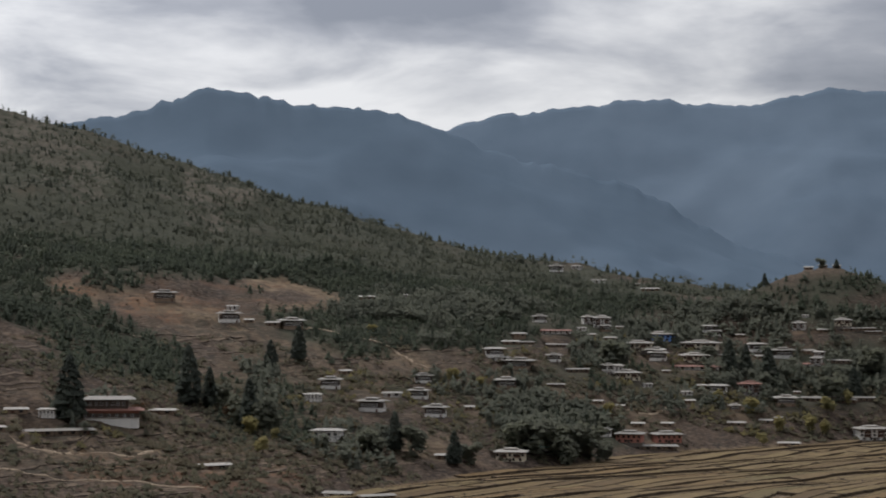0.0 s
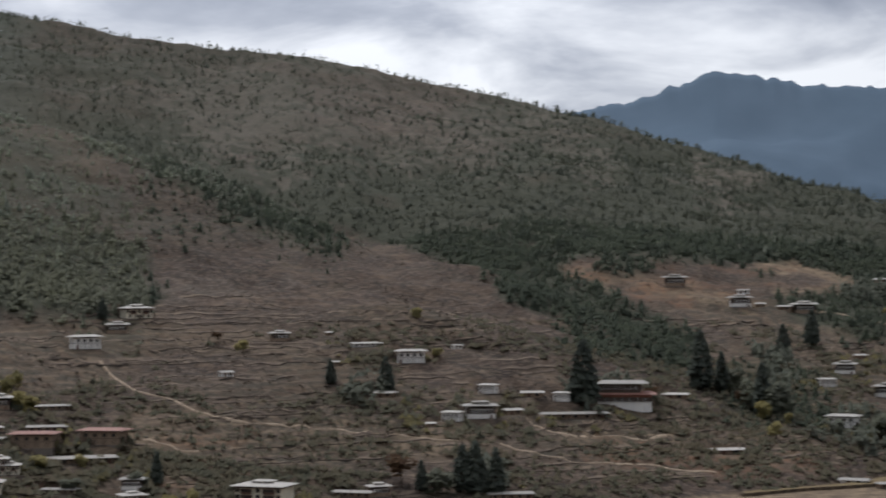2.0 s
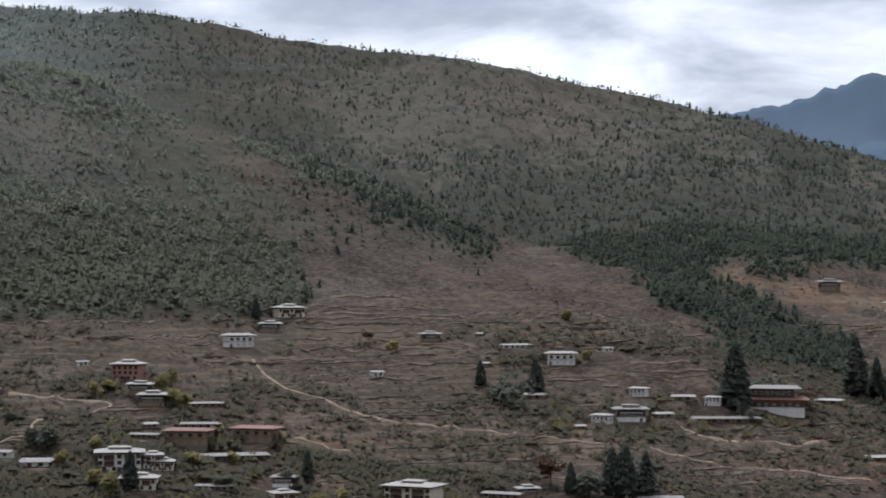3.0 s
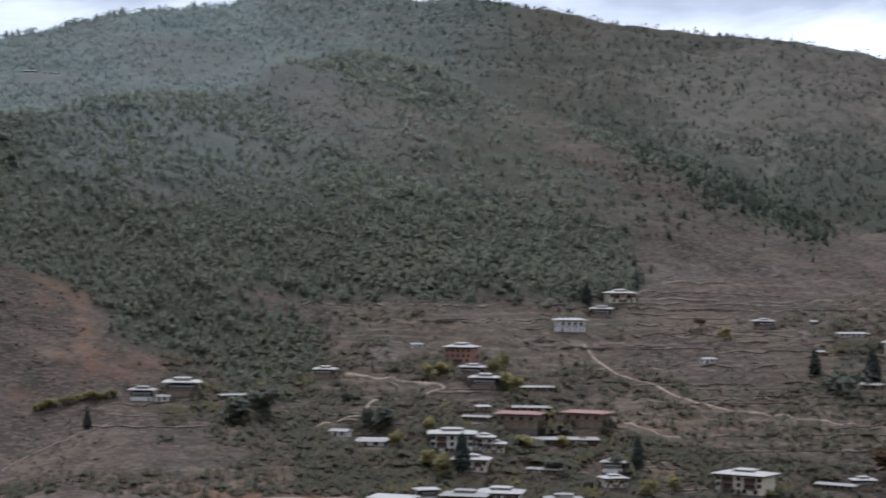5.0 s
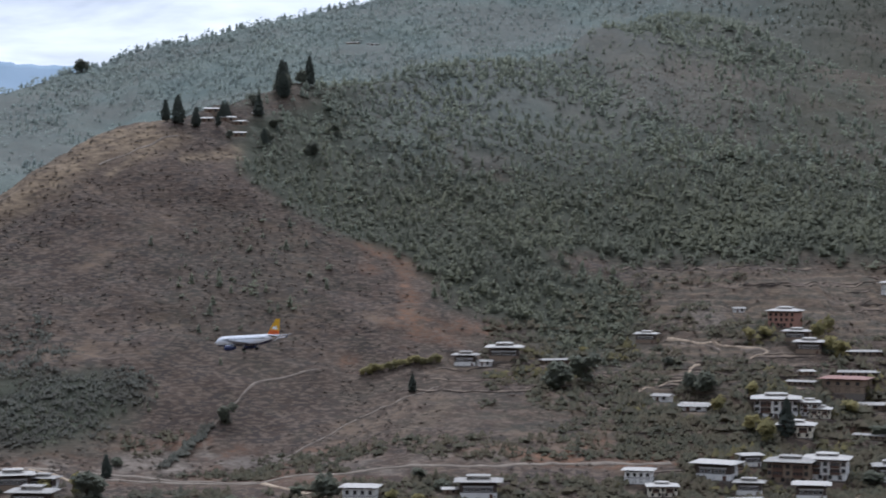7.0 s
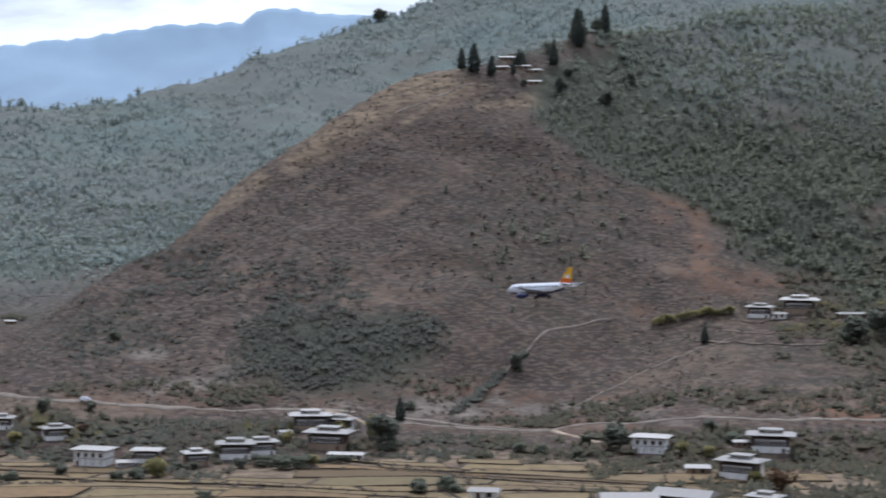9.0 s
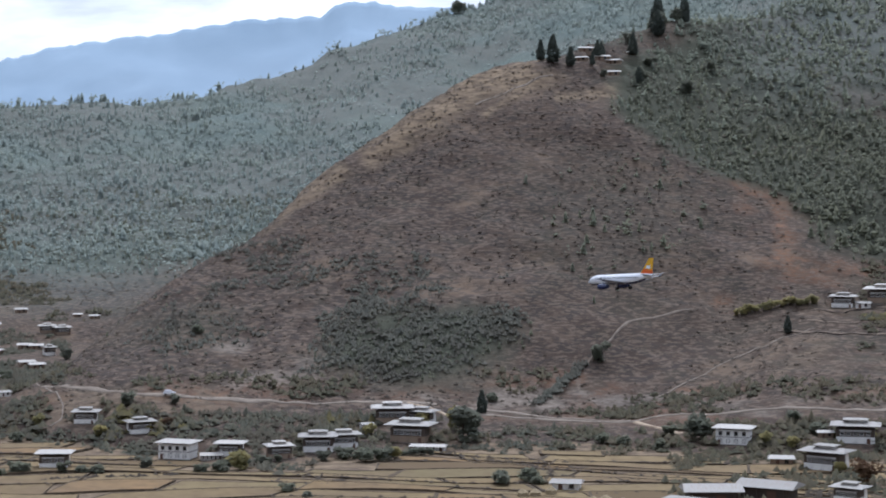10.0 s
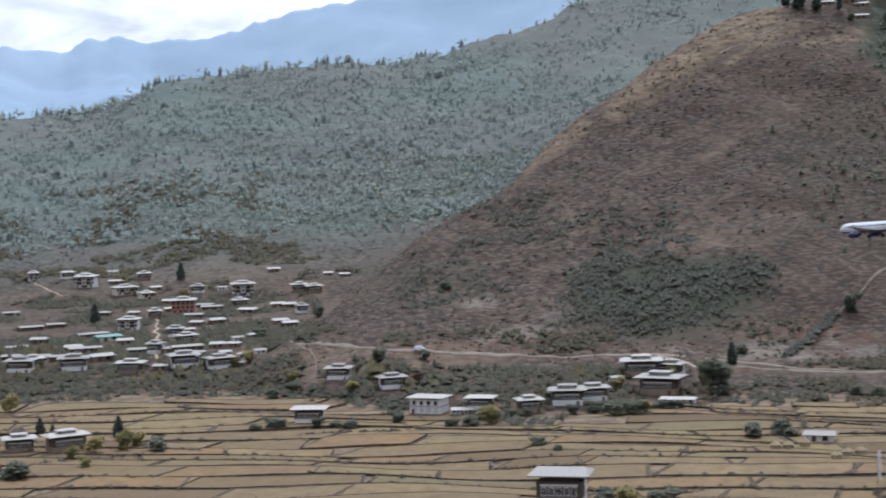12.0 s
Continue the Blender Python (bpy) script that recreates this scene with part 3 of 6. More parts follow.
WHITEWASH, CREAM, YELLOW = plaster("whitewash", (.78, .75, .69)), plaster("cream_plaster", (.72, .65, .5)), plaster("pale_yellow_plaster", (.72, .65, .42))
PINK, BLUE, GREY = plaster("pink_plaster", (.45, .20, .15)), plaster("blue_sheeting", (.18, .33, .70), .2), plaster("grey_concrete", (.33, .31, .29))
SALMON = plaster("faded_salmon_plaster", (.40, .22, .16))
REDWALL, EARTH = plaster("red_ochre_plaster", (.32, .14, .10)), plaster("rammed_earth", (.27, .20, .14))
DARKWOOD, PALEWOOD = timber("dark_timber", (.105, .078, .060)), timber("painted_timber", (.16, .09, .06))
ROOF_PALE, ROOF_GREY = sheet_metal("pale_sheet_metal", (.50, .465, .41)), sheet_metal("grey_sheet_metal", (.36, .335, .295))
ROOF_RED, ROOF_GREEN = sheet_metal("red_oxide_sheet_metal", (.33, .17, .13)), sheet_metal("green_sheet_metal", (.20, .34, .29))
PANE = plain("dark_window_glass", (.02, .022, .025), .12, 0, .6)
MASONRY = plaster("rough_stone_footing", (.17, .145, .12), .5)
LINTEL = plain("white_window_panel", (.6, .58, .54), .8)


# ---- houses ----
def window_mesh(w, h, proud=.16):
    """A window frame: two jambs, head and sill round an opening."""
    bm = bmesh.new()
    for x in (-w / 2 + .07, w / 2 - .07):
        box(bm, x, 0, 0, .14, proud, h)
    box(bm, 0, 0, h - .13, w - .28, proud, .13)
    box(bm, 0, -.04, -.1, w + .2, proud + .08, .1)
    box(bm, 0, 0, .0, .08, proud * .8, h - .13)
    return bm


def add_window(house, meshes, x, y, z, turn, frame_mat):
    key = frame_mat.name
    if key not in meshes:
        bm = window_mesh(1.25, 1.5)
        me = bpy.data.meshes.new("window")
        bm.to_mesh(me)
        bm.free()
        me.materials.append(frame_mat)
        meshes[key] = me
    if "pane" not in meshes:
        bm = block(0, .02, .02, 1.0, .06, 1.36)
        me = bpy.data.meshes.new("pane")
        bm.to_mesh(me)
        bm.free()
        me.materials.append(PANE)
        meshes["pane"] = me
    w = part("window", meshes[key], None, house)
    w.matrix_basis = pose(x, y, z, 0, 0, turn)
    part("pane", meshes["pane"], None, w)


WINDOW_MESHES = {}


def windows(house, width, depth, z, n, sides, frame_mat):
    for i in range(n):
        add_window(house, WINDOW_MESHES, (i - (n - 1) / 2) * width / n, -depth / 2 - .06, z, 0, frame_mat)
    for sgn in (-1, 1):
        for i in range(sides):
            add_window(house, WINDOW_MESHES, sgn * (width / 2 + .06), (i - (sides - 1) / 2) * depth / max(sides, 1), z, 90 * sgn, frame_mat)


def farmhouse(wall, roof, lantern, wide=11.0):
    """Two storeys of battered earth wall, a timber upper front, a dark block for the shaded open attic and a wide low
    roof; 15 m over the eaves.
    """
    h = new("farmhouse")
    d = 7.4
    part("footing", block(0, 0, -2.9, wide + .7, d + .7, 3.1, taper=.98), MASONRY, h, "rough stone footing")
    part("wall", block(0, 0, .2, wide + .4, d + .4, 5.2, taper=.97), wall, h)
    part("timber_front", block(0, -d * .2, 2.5, wide + .34, d * .64, 2.93), DARKWOOD, h, "dark carved timber upper front")
    part("panel", block(0, -d * .52 - .06, 4.62, wide * .86, .08, .34), LINTEL, h, "white painted panel band")
    # solid dark block; its colour stands for the open attic's shadow
    part("attic", block(0, 0, 5.4, wide * .74, d * .7, 1.5), DARKWOOD, h, "dark block for the shade of the open attic")
    for x in (-wide * .42, wide * .42):
        for y in (-d * .42, d * .42):
            part("post", block(x, y, 5.4, .3, .3, 1.3), DARKWOOD, h)
    part("roof", roof_mesh(wide + 4.2, d + 3.4, 6.6, 1.05, wide + .6), roof, h)
    if lantern:
        part("lantern_wall", block(.6, 0, 7.3, 4.9, 2.8, 1.05), LINTEL, h, "white lantern wall under the upper roof")
        part("lantern_roof", roof_mesh(7.4, 5.0, 8.4, .5, 4.6), roof, h)
    n = 5 if wide > 10 else 4
    for i in range(n):
        add_window(h, WINDOW_MESHES, (i - (n - 1) / 2) * wide * .86 / n, -d * .52 - .08, 3.0, 0, LINTEL)
    windows(h, wide, d, .7, 3, 1, DARKWOOD)
    part("door", block(wide * .36, -d / 2 - .1, 0, 1.1, .25, 2.0), PALEWOOD, h)
    return h


def white_house(wall, roof, wide=11.5):
    """Two plain whitewashed storeys with rows of dark windows."""
    h = new("house")
    d = 8.0
    part("footing", block(0, 0, -2.9, wide + .5, d + .5, 3.1, taper=.98), MASONRY, h, "rough stone footing")
    part("wall", block(0, 0, .2, wide + .2, d + .2, 5.5, taper=.985), wall, h)
    part("string_course", block(0, 0, 2.9, wide + .35, d + .35, .22), DARKWOOD, h)
    # dark block for the shadowed gap under the raised roof
    part("attic", block(0, 0, 5.7, wide * .8, d * .8, 1.0), DARKWOOD, h)
    part("roof", roof_mesh(wide + 3, d + 2.6, 6.5, 1.0, wide - 2), roof, h)
    windows(h, wide - .4, d, .9, 4, 2, DARKWOOD)
    windows(h, wide - .4, d, 3.7, 4, 2, DARKWOOD)
    part("door", block(-wide * .4, -d / 2 - .1, 0, 1.0, .25, 2.0), PALEWOOD, h)
    return h


def town_house(wall, roof, storeys=3, wide=13.0, bays=True):
    """A plastered block with timber windows in rows and a small lantern roof."""
    h = new("town_building")
    d, top = 10.0, storeys * 2.55
    part("footing", block(0, 0, -2.9, wide + .4, d + .4, 3.1, taper=.98), MASONRY, h, "rough stone footing")
    part("wall", block(0, 0, .2, wide, d, top - .2, taper=.99), wall, h)
    for k in range(storeys):
        if k:
            for x in (-wide * .44, 0, wide * .44) if bays else (-wide * .4, -wide * .2, 0, wide * .2, wide * .4):
                add_window(h, WINDOW_MESHES, x, -d / 2 - .06, k * 2.55 + .75, 0, DARKWOOD)
            windows(h, wide - .6, d, k * 2.55 + .75, 0, 1, DARKWOOD)
        else:
            windows(h, wide - .6, d, .75, 4, 1, DARKWOOD)
    part("cornice", block(0, 0, top - .1, wide + .7, d + .7, .35), PALEWOOD, h, "painted timber cornice")
    # dark block in place of the shaded gap below the eaves
    part("attic", block(0, 0, top + .25, wide * .85, d * .85, .75), DARKWOOD, h)
    part("roof", roof_mesh(wide + 2.6, d + 2.8, top + .8, 1.3, wide * .55), roof, h)
    part("lantern_wall", block(0, 0, top + 1.5, 5, 3.2, 1.0), LINTEL, h)
    part("lantern_roof", roof_mesh(7.2, 5.0, top + 2.5, .55, 3.8), roof, h)
    for k in range(1, storeys):
        for x in (-wide * .24, wide * .24) if bays else ():
            bay = part("timber_bay", block(x, -d / 2 - .22, k * 2.55 - .1, wide * .24, .44, 2.2), PALEWOOD, h, "projecting timber window bay")
            for i in range(3):
                part("pane", block(x + (i - 1) * wide * .075, -d / 2 - .47, k * 2.55 + .85, wide * .055, .06, 1.05), PANE, bay)
    part("door", block(0, -d / 2 - .12, 0, 1.3, .3, 2.1), DARKWOOD, h)
    return h


def long_house(wall, roof, wide=19.0):
    """A single-storey row under one long roof."""
    h = new("long_house")
    d = 6.0
    part("footing", block(0, 0, -2.7, wide + .4, d + .4, 2.9, taper=.98), MASONRY, h, "rough stone footing")
    part("wall", block(0, 0, .2, wide, d, 2.6), wall, h)
    part("veranda_beam", block(0, -d / 2 - 1.0, 2.45, wide, .2, .25), DARKWOOD, h)
    for i in range(6):
        part("post", block((i - 2.5) * wide / 5.3, -d / 2 - 1.0, -1.2, .22, .22, 3.65), DARKWOOD, h)
    part("roof", roof_mesh(wide + 1.8, d + 2.4, 2.7, .9, wide + .6), roof, h)
    windows(h, wide - 1, d, .8, 5, 1, DARKWOOD)
    part("door", block(wide * .42, -d / 2 - .1, 0, 1.0, .25, 2.0), PALEWOOD, h)
    return h


def shed(wall, roof):
    """A small outbuilding with a single low roof, 8 m over the eaves."""
    h = new("shed")
    part("wall", block(0, 0, -2.0, 6.4, 4.4, 4.3), wall, h)
    part("roof", roof_mesh(8.0, 6.0, 2.3, .9, 7.2, .14), roof, h)
    part("door", block(-1.2, -2.25, 0, 1.0, .2, 1.9), PALEWOOD, h)
    add_window(h, WINDOW_MESHES, 1.4, -2.24, .7, 0, DARKWOOD)
    return h


def barn(wall, roof):
    """A dark timber barn under a broad plain gable roof."""
    h = new("barn")
    part("wall", block(0, 0, -1.5, 13.5, 8.0, 5.2), wall, h)
    part("roof", roof_mesh(17, 11, 3.7, 1.7, 16.4), roof, h)
    part("door", block(2.0, -4.1, 0, 2.6, .25, 2.6), PALEWOOD, h)
    for x in (-5.5, -2, 5.5):
        part("post", block(x, -4.8, -1.2, .28, .28, 4.7), DARKWOOD, h)
    return h


# kind: maker, its width over the eaves, label, category
KINDS = {
    "farm": (lambda: farmhouse(WHITEWASH, ROOF_GREY, True), 15.2, "whitewashed farmhouse with dark timber front and grey metal roof"),
    "farm_b": (lambda: farmhouse(WHITEWASH, ROOF_PALE, False, 10.0), 14.2, "two-storey whitewashed farmhouse with pale sheet-metal roof"),
    "farm_c": (lambda: farmhouse(EARTH, ROOF_PALE, True, 12.0), 16.2, "rammed-earth farmhouse with pale metal roof and roof lantern"),
    "farm_white": (lambda: white_house(WHITEWASH, ROOF_PALE), 14.5, "plain white two-storey house with rows of dark windows"),
    "farm_brown": (lambda: farmhouse(EARTH, ROOF_GREY, True), 15.2, "brown rammed-earth farmhouse with grey roof on the slope"),
    "farm_red": (lambda: white_house(EARTH, ROOF_RED, 12.5), 15.5, "earth-walled house under a faded red metal roof"),
    "farm_big": (lambda: farmhouse(WHITEWASH, ROOF_GREY, False, 10.5), 14.7, "tall farmhouse at the rice fields with grey metal roof"),
    "long": (lambda: long_house(EARTH, ROOF_GREY), 20.8, "long low earth-coloured building with grey metal roof"),
    "long_red": (lambda: long_house(WHITEWASH, ROOF_RED), 20.8, "long low white building with red metal roof"),
    "long_white": (lambda: long_house(WHITEWASH, ROOF_PALE), 20.8, "long low white building with pale metal roof"),
    "town_cream": (lambda: town_house(CREAM, ROOF_PALE, 2, 14.0), 16.6, "three-storey cream plastered block with timber windows"),
    "town_white": (lambda: town_house(WHITEWASH, ROOF_PALE), 15.4, "three-storey white town building with pale roof and lantern"),
    "town_pink": (lambda: town_house(PINK, ROOF_GREY, 2, bays=False), 15.4, "two-storey pinkish-red town building with grey roof"),
    "town_blue": (lambda: town_house(BLUE, ROOF_PALE, 2, bays=False), 15.4, "bright blue clad building with pale roof"),
    "town_grey": (lambda: town_house(GREY, ROOF_RED, 3), 15.4, "grey concrete town building under a reddish roof"),
    "town_red": (lambda: town_house(SALMON, ROOF_PALE, 3, bays=False), 15.4, "salmon-red three-storey house with pale lantern roof"),
    "town_large": (lambda: town_house(CREAM, ROOF_PALE, 3, 15.0), 17.6, "large cream three-storey building with stacked pale roofs"),
    "town_brown": (lambda: town_house(EARTH, ROOF_GREY, 3), 15.4, "brown three-storey building with rows of timber windows"),
    "shed": (lambda: shed(EARTH, ROOF_PALE), 8.0, "small earth-walled shed with pale sheet-metal roof"),
    "shed_b": (lambda: shed(WHITEWASH, ROOF_GREY), 8.0, "small whitewashed outbuilding with grey metal roof"),
    "shed_green": (lambda: shed(WHITEWASH, ROOF_GREEN), 8.0, "white outbuilding with a green sheet-metal roof"),
    "barn": (lambda: barn(DARKWOOD, ROOF_GREY), 17.0, "dark timber barn with broad grey metal roof beside the fields"),
}
FIRST = {}

CATEGORY = {"farm": "house", "long": "house", "town": "building", "shed": "shed", "barn": "barn"}
pick = random.Random(5)


def ground_at(x, y):
    return float(height(np.array([float(x)]), np.array([float(y)]))[0])


def set_house(x, y, width, kind, quarter):
    """Stand a house of the kind on the slope, its front turned towards the camera."""
    if kind in ("farm", "shed"):
        kind = pick.choice({"farm": ("farm", "farm", "farm_b", "farm_c"), "shed": ("shed", "shed", "shed_b")}[kind])
    make, eaves, label = KINDS[kind]
    stem = kind.split("_")[0]
    turn = math.degrees(math.atan2(-x, y)) + pick.uniform(-24, 24)
    s = width / eaves
    tall = min(max(s, .7), 1.0) * .92 if kind != "farm_big" else 1.35
    back = 1 + 4.0 * s / math.hypot(x, y)
    place = pose(x * back, y * back, ground_at(x, y) + .1, 0, 0, turn) @ Matrix.Diagonal((s, min(max(s, .75), 1.3), tall, 1))
    if kind in FIRST:
        ob = copy_thing(FIRST[kind], place)
    else:
        ob = FIRST[kind] = make()
        tagged(ob, label, CATEGORY[stem])
    ob.matrix_basis = place
    LEVELS.append((x * back, y * back, place.translation.z - .12, width * .46))
    return tagged(ob, group="houses of the " + quarter)


HOUSE_SPOTS, LEVELS = [], []


def stand(quarter, rows):
    """Rows of east, north, width over the eaves, kind."""
    for x, y, width, kind in rows:
        set_house(x, y, width, kind, quarter)
        HOUSE_SPOTS.append((x, y))


# ---- where the houses stand ----
stand("upper village", [
    (-181, 1241, 17.8, "farm_brown"), (-138, 1255, 9.0, "shed"), (-136, 1215, 15.9, "farm"), (-124, 1222, 7.3, "shed"), (-108, 1220, 10.9, "shed"),
    (-97, 1225, 17.4, "farm"), (-54, 1357, 12.0, "shed"), (-26, 1370, 4.9, "shed"), (-64, 1090, 14.2, "farm"), (-58, 1138, 8.1, "shed"),
    (-72, 1063, 10.7, "farm_white"), (-12, 1159, 12.3, "farm"), (-14, 1117, 13.2, "farm"), (-29, 1106, 13.1, "shed"), (-39, 1062, 17.0, "farm"),
    (-4, 1079, 14.7, "farm"), (-59, 985, 17.5, "farm_white"), (-105, 880, 17.3, "shed"), (-185, 896, 9.2, "farm_white"), (-198, 889, 12.1, "shed")])
stand("lower village", [
    (-176, 879, 33.1, "long"), (-138, 947, 14.2, "shed"), (-48, 880, 14.6, "shed"), (-30, 872, 17.6, "long"), (0, 1005, 8.9, "shed"),
    (37, 1037, 18.4, "town_cream"), (54, 1070, 13.9, "shed_green"), (97, 1139, 7.4, "farm"), (112, 1146, 18.4, "town_pink"), (136, 1165, 18.7, "town_pink"),
    (122, 1142, 37.3, "long")])
stand("town front", [
    (207, 1290, 17.0, "town_grey"), (184, 1280, 13.8, "farm"), (173, 1283, 7.7, "shed"), (228, 1274, 16.1, "farm"), (245, 1283, 20.9, "long"),
    (191, 1253, 8.2, "farm"), (188, 1228, 13.2, "shed"), (280, 1288, 23.4, "long"), (279, 1249, 22.7, "town_white"), (161, 1247, 7.4, "shed"),
    (217, 1201, 15.2, "shed"), (171, 1310, 39.1, "long_red"), (39, 1178, 16.0, "farm"), (15, 1116, 7.9, "shed"), (121, 1258, 18.7, "town_cream"),
    (86, 1237, 18.3, "long"), (109, 1263, 9.8, "farm")])
stand("town middle", [
    (68, 1348, 11.2, "farm"), (45, 1266, 12.7, "shed"), (78, 1317, 21.8, "long_red"), (114, 1370, 14.6, "town_white"), (104, 1376, 9.0, "town_white"),
    (139, 1401, 8.3, "shed"), (33, 1228, 13.8, "farm"), (49, 1217, 19.8, "farm_brown"), (72, 1241, 11.0, "farm"), (77, 1293, 15.3, "long"),
    (136, 1333, 22.2, "town_cream"), (156, 1371, 22.0, "town_blue"), (184, 1369, 30.2, "town_cream"), (175, 1331, 21.4, "town_cream"), (148, 1316, 14.9, "farm"),
    (197, 1415, 11.8, "farm"), (117, 1338, 10.3, "shed")])
stand("town upper", [
    (210, 1364, 18.0, "long_red"), (225, 1372, 14.0, "farm"), (239, 1345, 17.0, "farm"), (257, 1344, 9.7, "shed"), (253, 1327, 22.4, "long_red"),
    (275, 1328, 18.4, "long"), (256, 1374, 9.9, "town_white"), (286, 1369, 14.1, "town_cream"), (301, 1367, 16.6, "long"), (271, 1366, 8.2, "shed"),
    (100, 1687, 14.0, "farm"), (121, 1727, 10.2, "shed"), (162, 1633, 12.6, "long"), (168, 1549, 16.6, "shed"), (134, 1644, 13.7, "shed"),
    (279, 1459, 7.9, "shed"), (288, 1449, 7.0, "shed"), (298, 1447, 7.0, "shed"), (268, 1662, 6.0, "shed"), (259, 1327, 8.8, "town_white")])
stand("town lanes", [
    (51, 1291, 10.7, "shed"), (55, 1281, 12.9, "long"), (102, 1340, 10.3, "shed"), (116, 1364, 8.1, "farm"), (98, 1351, 7.2, "shed"),
    (127, 1374, 6.5, "shed"), (147, 1325, 15.8, "farm"), (151, 1293, 6.2, "shed"), (134, 1257, 7.5, "shed"), (113, 1262, 13.5, "farm_white"),
    (71, 1200, 12.1, "long"), (97, 1192, 7.1, "shed"), (112, 1204, 6.4, "shed"), (263, 1337, 8.1, "farm"), (289, 1365, 9.9, "shed"),
    (307, 1365, 12.4, "long"), (203, 1366, 13.9, "long"), (201, 1411, 10.1, "farm"), (263, 1387, 5.8, "shed"), (210, 1244, 9.7, "shed"),
    (220, 1253, 7.5, "shed"), (256, 1285, 16.3, "long")])
stand("town lanes", [
    (269, 1286, 18.7, "long"), (239, 1292, 5.4, "shed"), (120, 1176, 9.1, "shed"), (140, 1192, 8.5, "shed"), (225, 1358, 8.1, "shed"),
    (161, 1262, 8.3, "shed"), (218, 1403, 7.6, "shed"), (38, 1223, 10.9, "shed")])
stand("slope farms", [
    (-408, 902, 16.4, "town_cream"), (-407, 878, 12.6, "farm"), (-404, 835, 15.9, "farm_white"), (-329, 899, 10.8, "farm"), (-284, 899, 16.2, "long_white"),
    (-260, 896, 16.6, "farm_white"), (-245, 927, 6.2, "shed"), (-308, 913, 4.0, "shed"), (-290, 871, 5.4, "shed"), (-418, 753, 14.8, "town_red"),
    (-405, 740, 12.5, "farm"), (-394, 731, 14.2, "farm"), (-448, 764, 6.3, "shed"), (-374, 741, 16.2, "long"), (-332, 834, 7.4, "shed"),
    (-258, 846, 10.5, "shed"), (-230, 823, 5.6, "shed"), (-218, 883, 9.7, "farm_white"), (-213, 847, 17.0, "farm"), (-224, 839, 10.3, "farm_white")])
stand("village square", [
    (-363, 715, 17.6, "long"), (-360, 698, 20.4, "farm_red"), (-338, 716, 20.6, "farm_red"), (-377, 693, 13.1, "long"), (-383, 708, 6.7, "shed"),
    (-368, 656, 19.6, "town_white"), (-359, 666, 8.9, "town_white"), (-355, 667, 9.8, "town_cream"), (-350, 639, 15.1, "town_cream"), (-339, 693, 31.9, "long"),
    (-331, 663, 14.5, "long"), (-310, 682, 10.6, "farm"), (-305, 670, 10.9, "town_cream"), (-262, 698, 22.9, "town_large"), (-201, 860, 9.4, "shed"),
    (-227, 734, 10.0, "farm"), (-179, 761, 19.4, "long"), (-395, 639, 12.9, "shed"), (-235, 727, 17.2, "long")])
stand("village heart", [
    (-350, 582, 16.9, "farm"), (-349, 603, 9.1, "farm"), (-332, 602, 17.5, "town_brown"), (-324, 614, 17.2, "town_white"), (-336, 580, 11.5, "farm"),
    (-313, 582, 13.7, "farm"), (-307, 631, 14.9, "farm"), (-297, 643, 12.6, "long"), (-286, 614, 14.8, "town_cream"), (-327, 561, 13.4, "long"),
    (-355, 554, 11.7, "town_cream"), (-367, 558, 11.9, "farm_white"), (-411, 642, 8.6, "shed"), (-395, 643, 16.1, "shed")])
stand("hill farm", [
    (-506, 636, 12.0, "farm"), (-496, 650, 16.9, "farm"), (-482, 667, 13.6, "long"), (-463, 710, 11.0, "farm"), (-498, 639, 7.2, "shed")])
stand("hamlet", [
    (-741, 714, 9.7, "shed"), (-731, 715, 9.7, "shed"), (-714, 707, 8.9, "shed"), (-725, 719, 7.9, "shed"), (-731, 738, 6.1, "shed"),
    (-729, 699, 7.2, "shed"), (-1393, 1554, 16.0, "shed"), (-1378, 1570, 16.1, "shed")])
stand("roadside", [
    (-584, 324, 9.9, "farm"), (-558, 330, 10.5, "farm"), (-521, 322, 13.1, "farm_white"), (-511, 328, 7.5, "long_white"), (-509, 334, 10.1, "farm"),
    (-498, 345, 9.3, "farm"), (-499, 361, 13.1, "farm"), (-500, 372, 11.4, "farm"), (-528, 282, 11.7, "farm"), (-520, 408, 15.2, "farm"),
    (-519, 396, 4.8, "shed"), (-515, 417, 11.4, "farm"), (-497, 398, 16.2, "farm_brown"), (-483, 394, 12.2, "long_white"), (-396, 374, 9.7, "shed")])
stand("crossroads", [
    (-420, 472, 13.5, "farm_white"), (-394, 502, 16.6, "farm"), (-404, 499, 6.1, "shed"), (-372, 460, 15.4, "farm"), (-388, 458, 8.5, "shed")])
stand("field edge", [
    (-356, 391, 16.9, "barn"), (-350, 408, 17.5, "barn"), (-332, 421, 10.1, "farm"), (-955, 506, 10.2, "farm"), (-947, 511, 10.2, "farm"),
    (-910, 469, 8.5, "shed"), (-870, 462, 6.4, "farm"), (-825, 426, 8.8, "shed"), (-982, 540, 6.0, "shed")])
stand("field house", [
    (-318, 346, 22.9, "farm_big")])
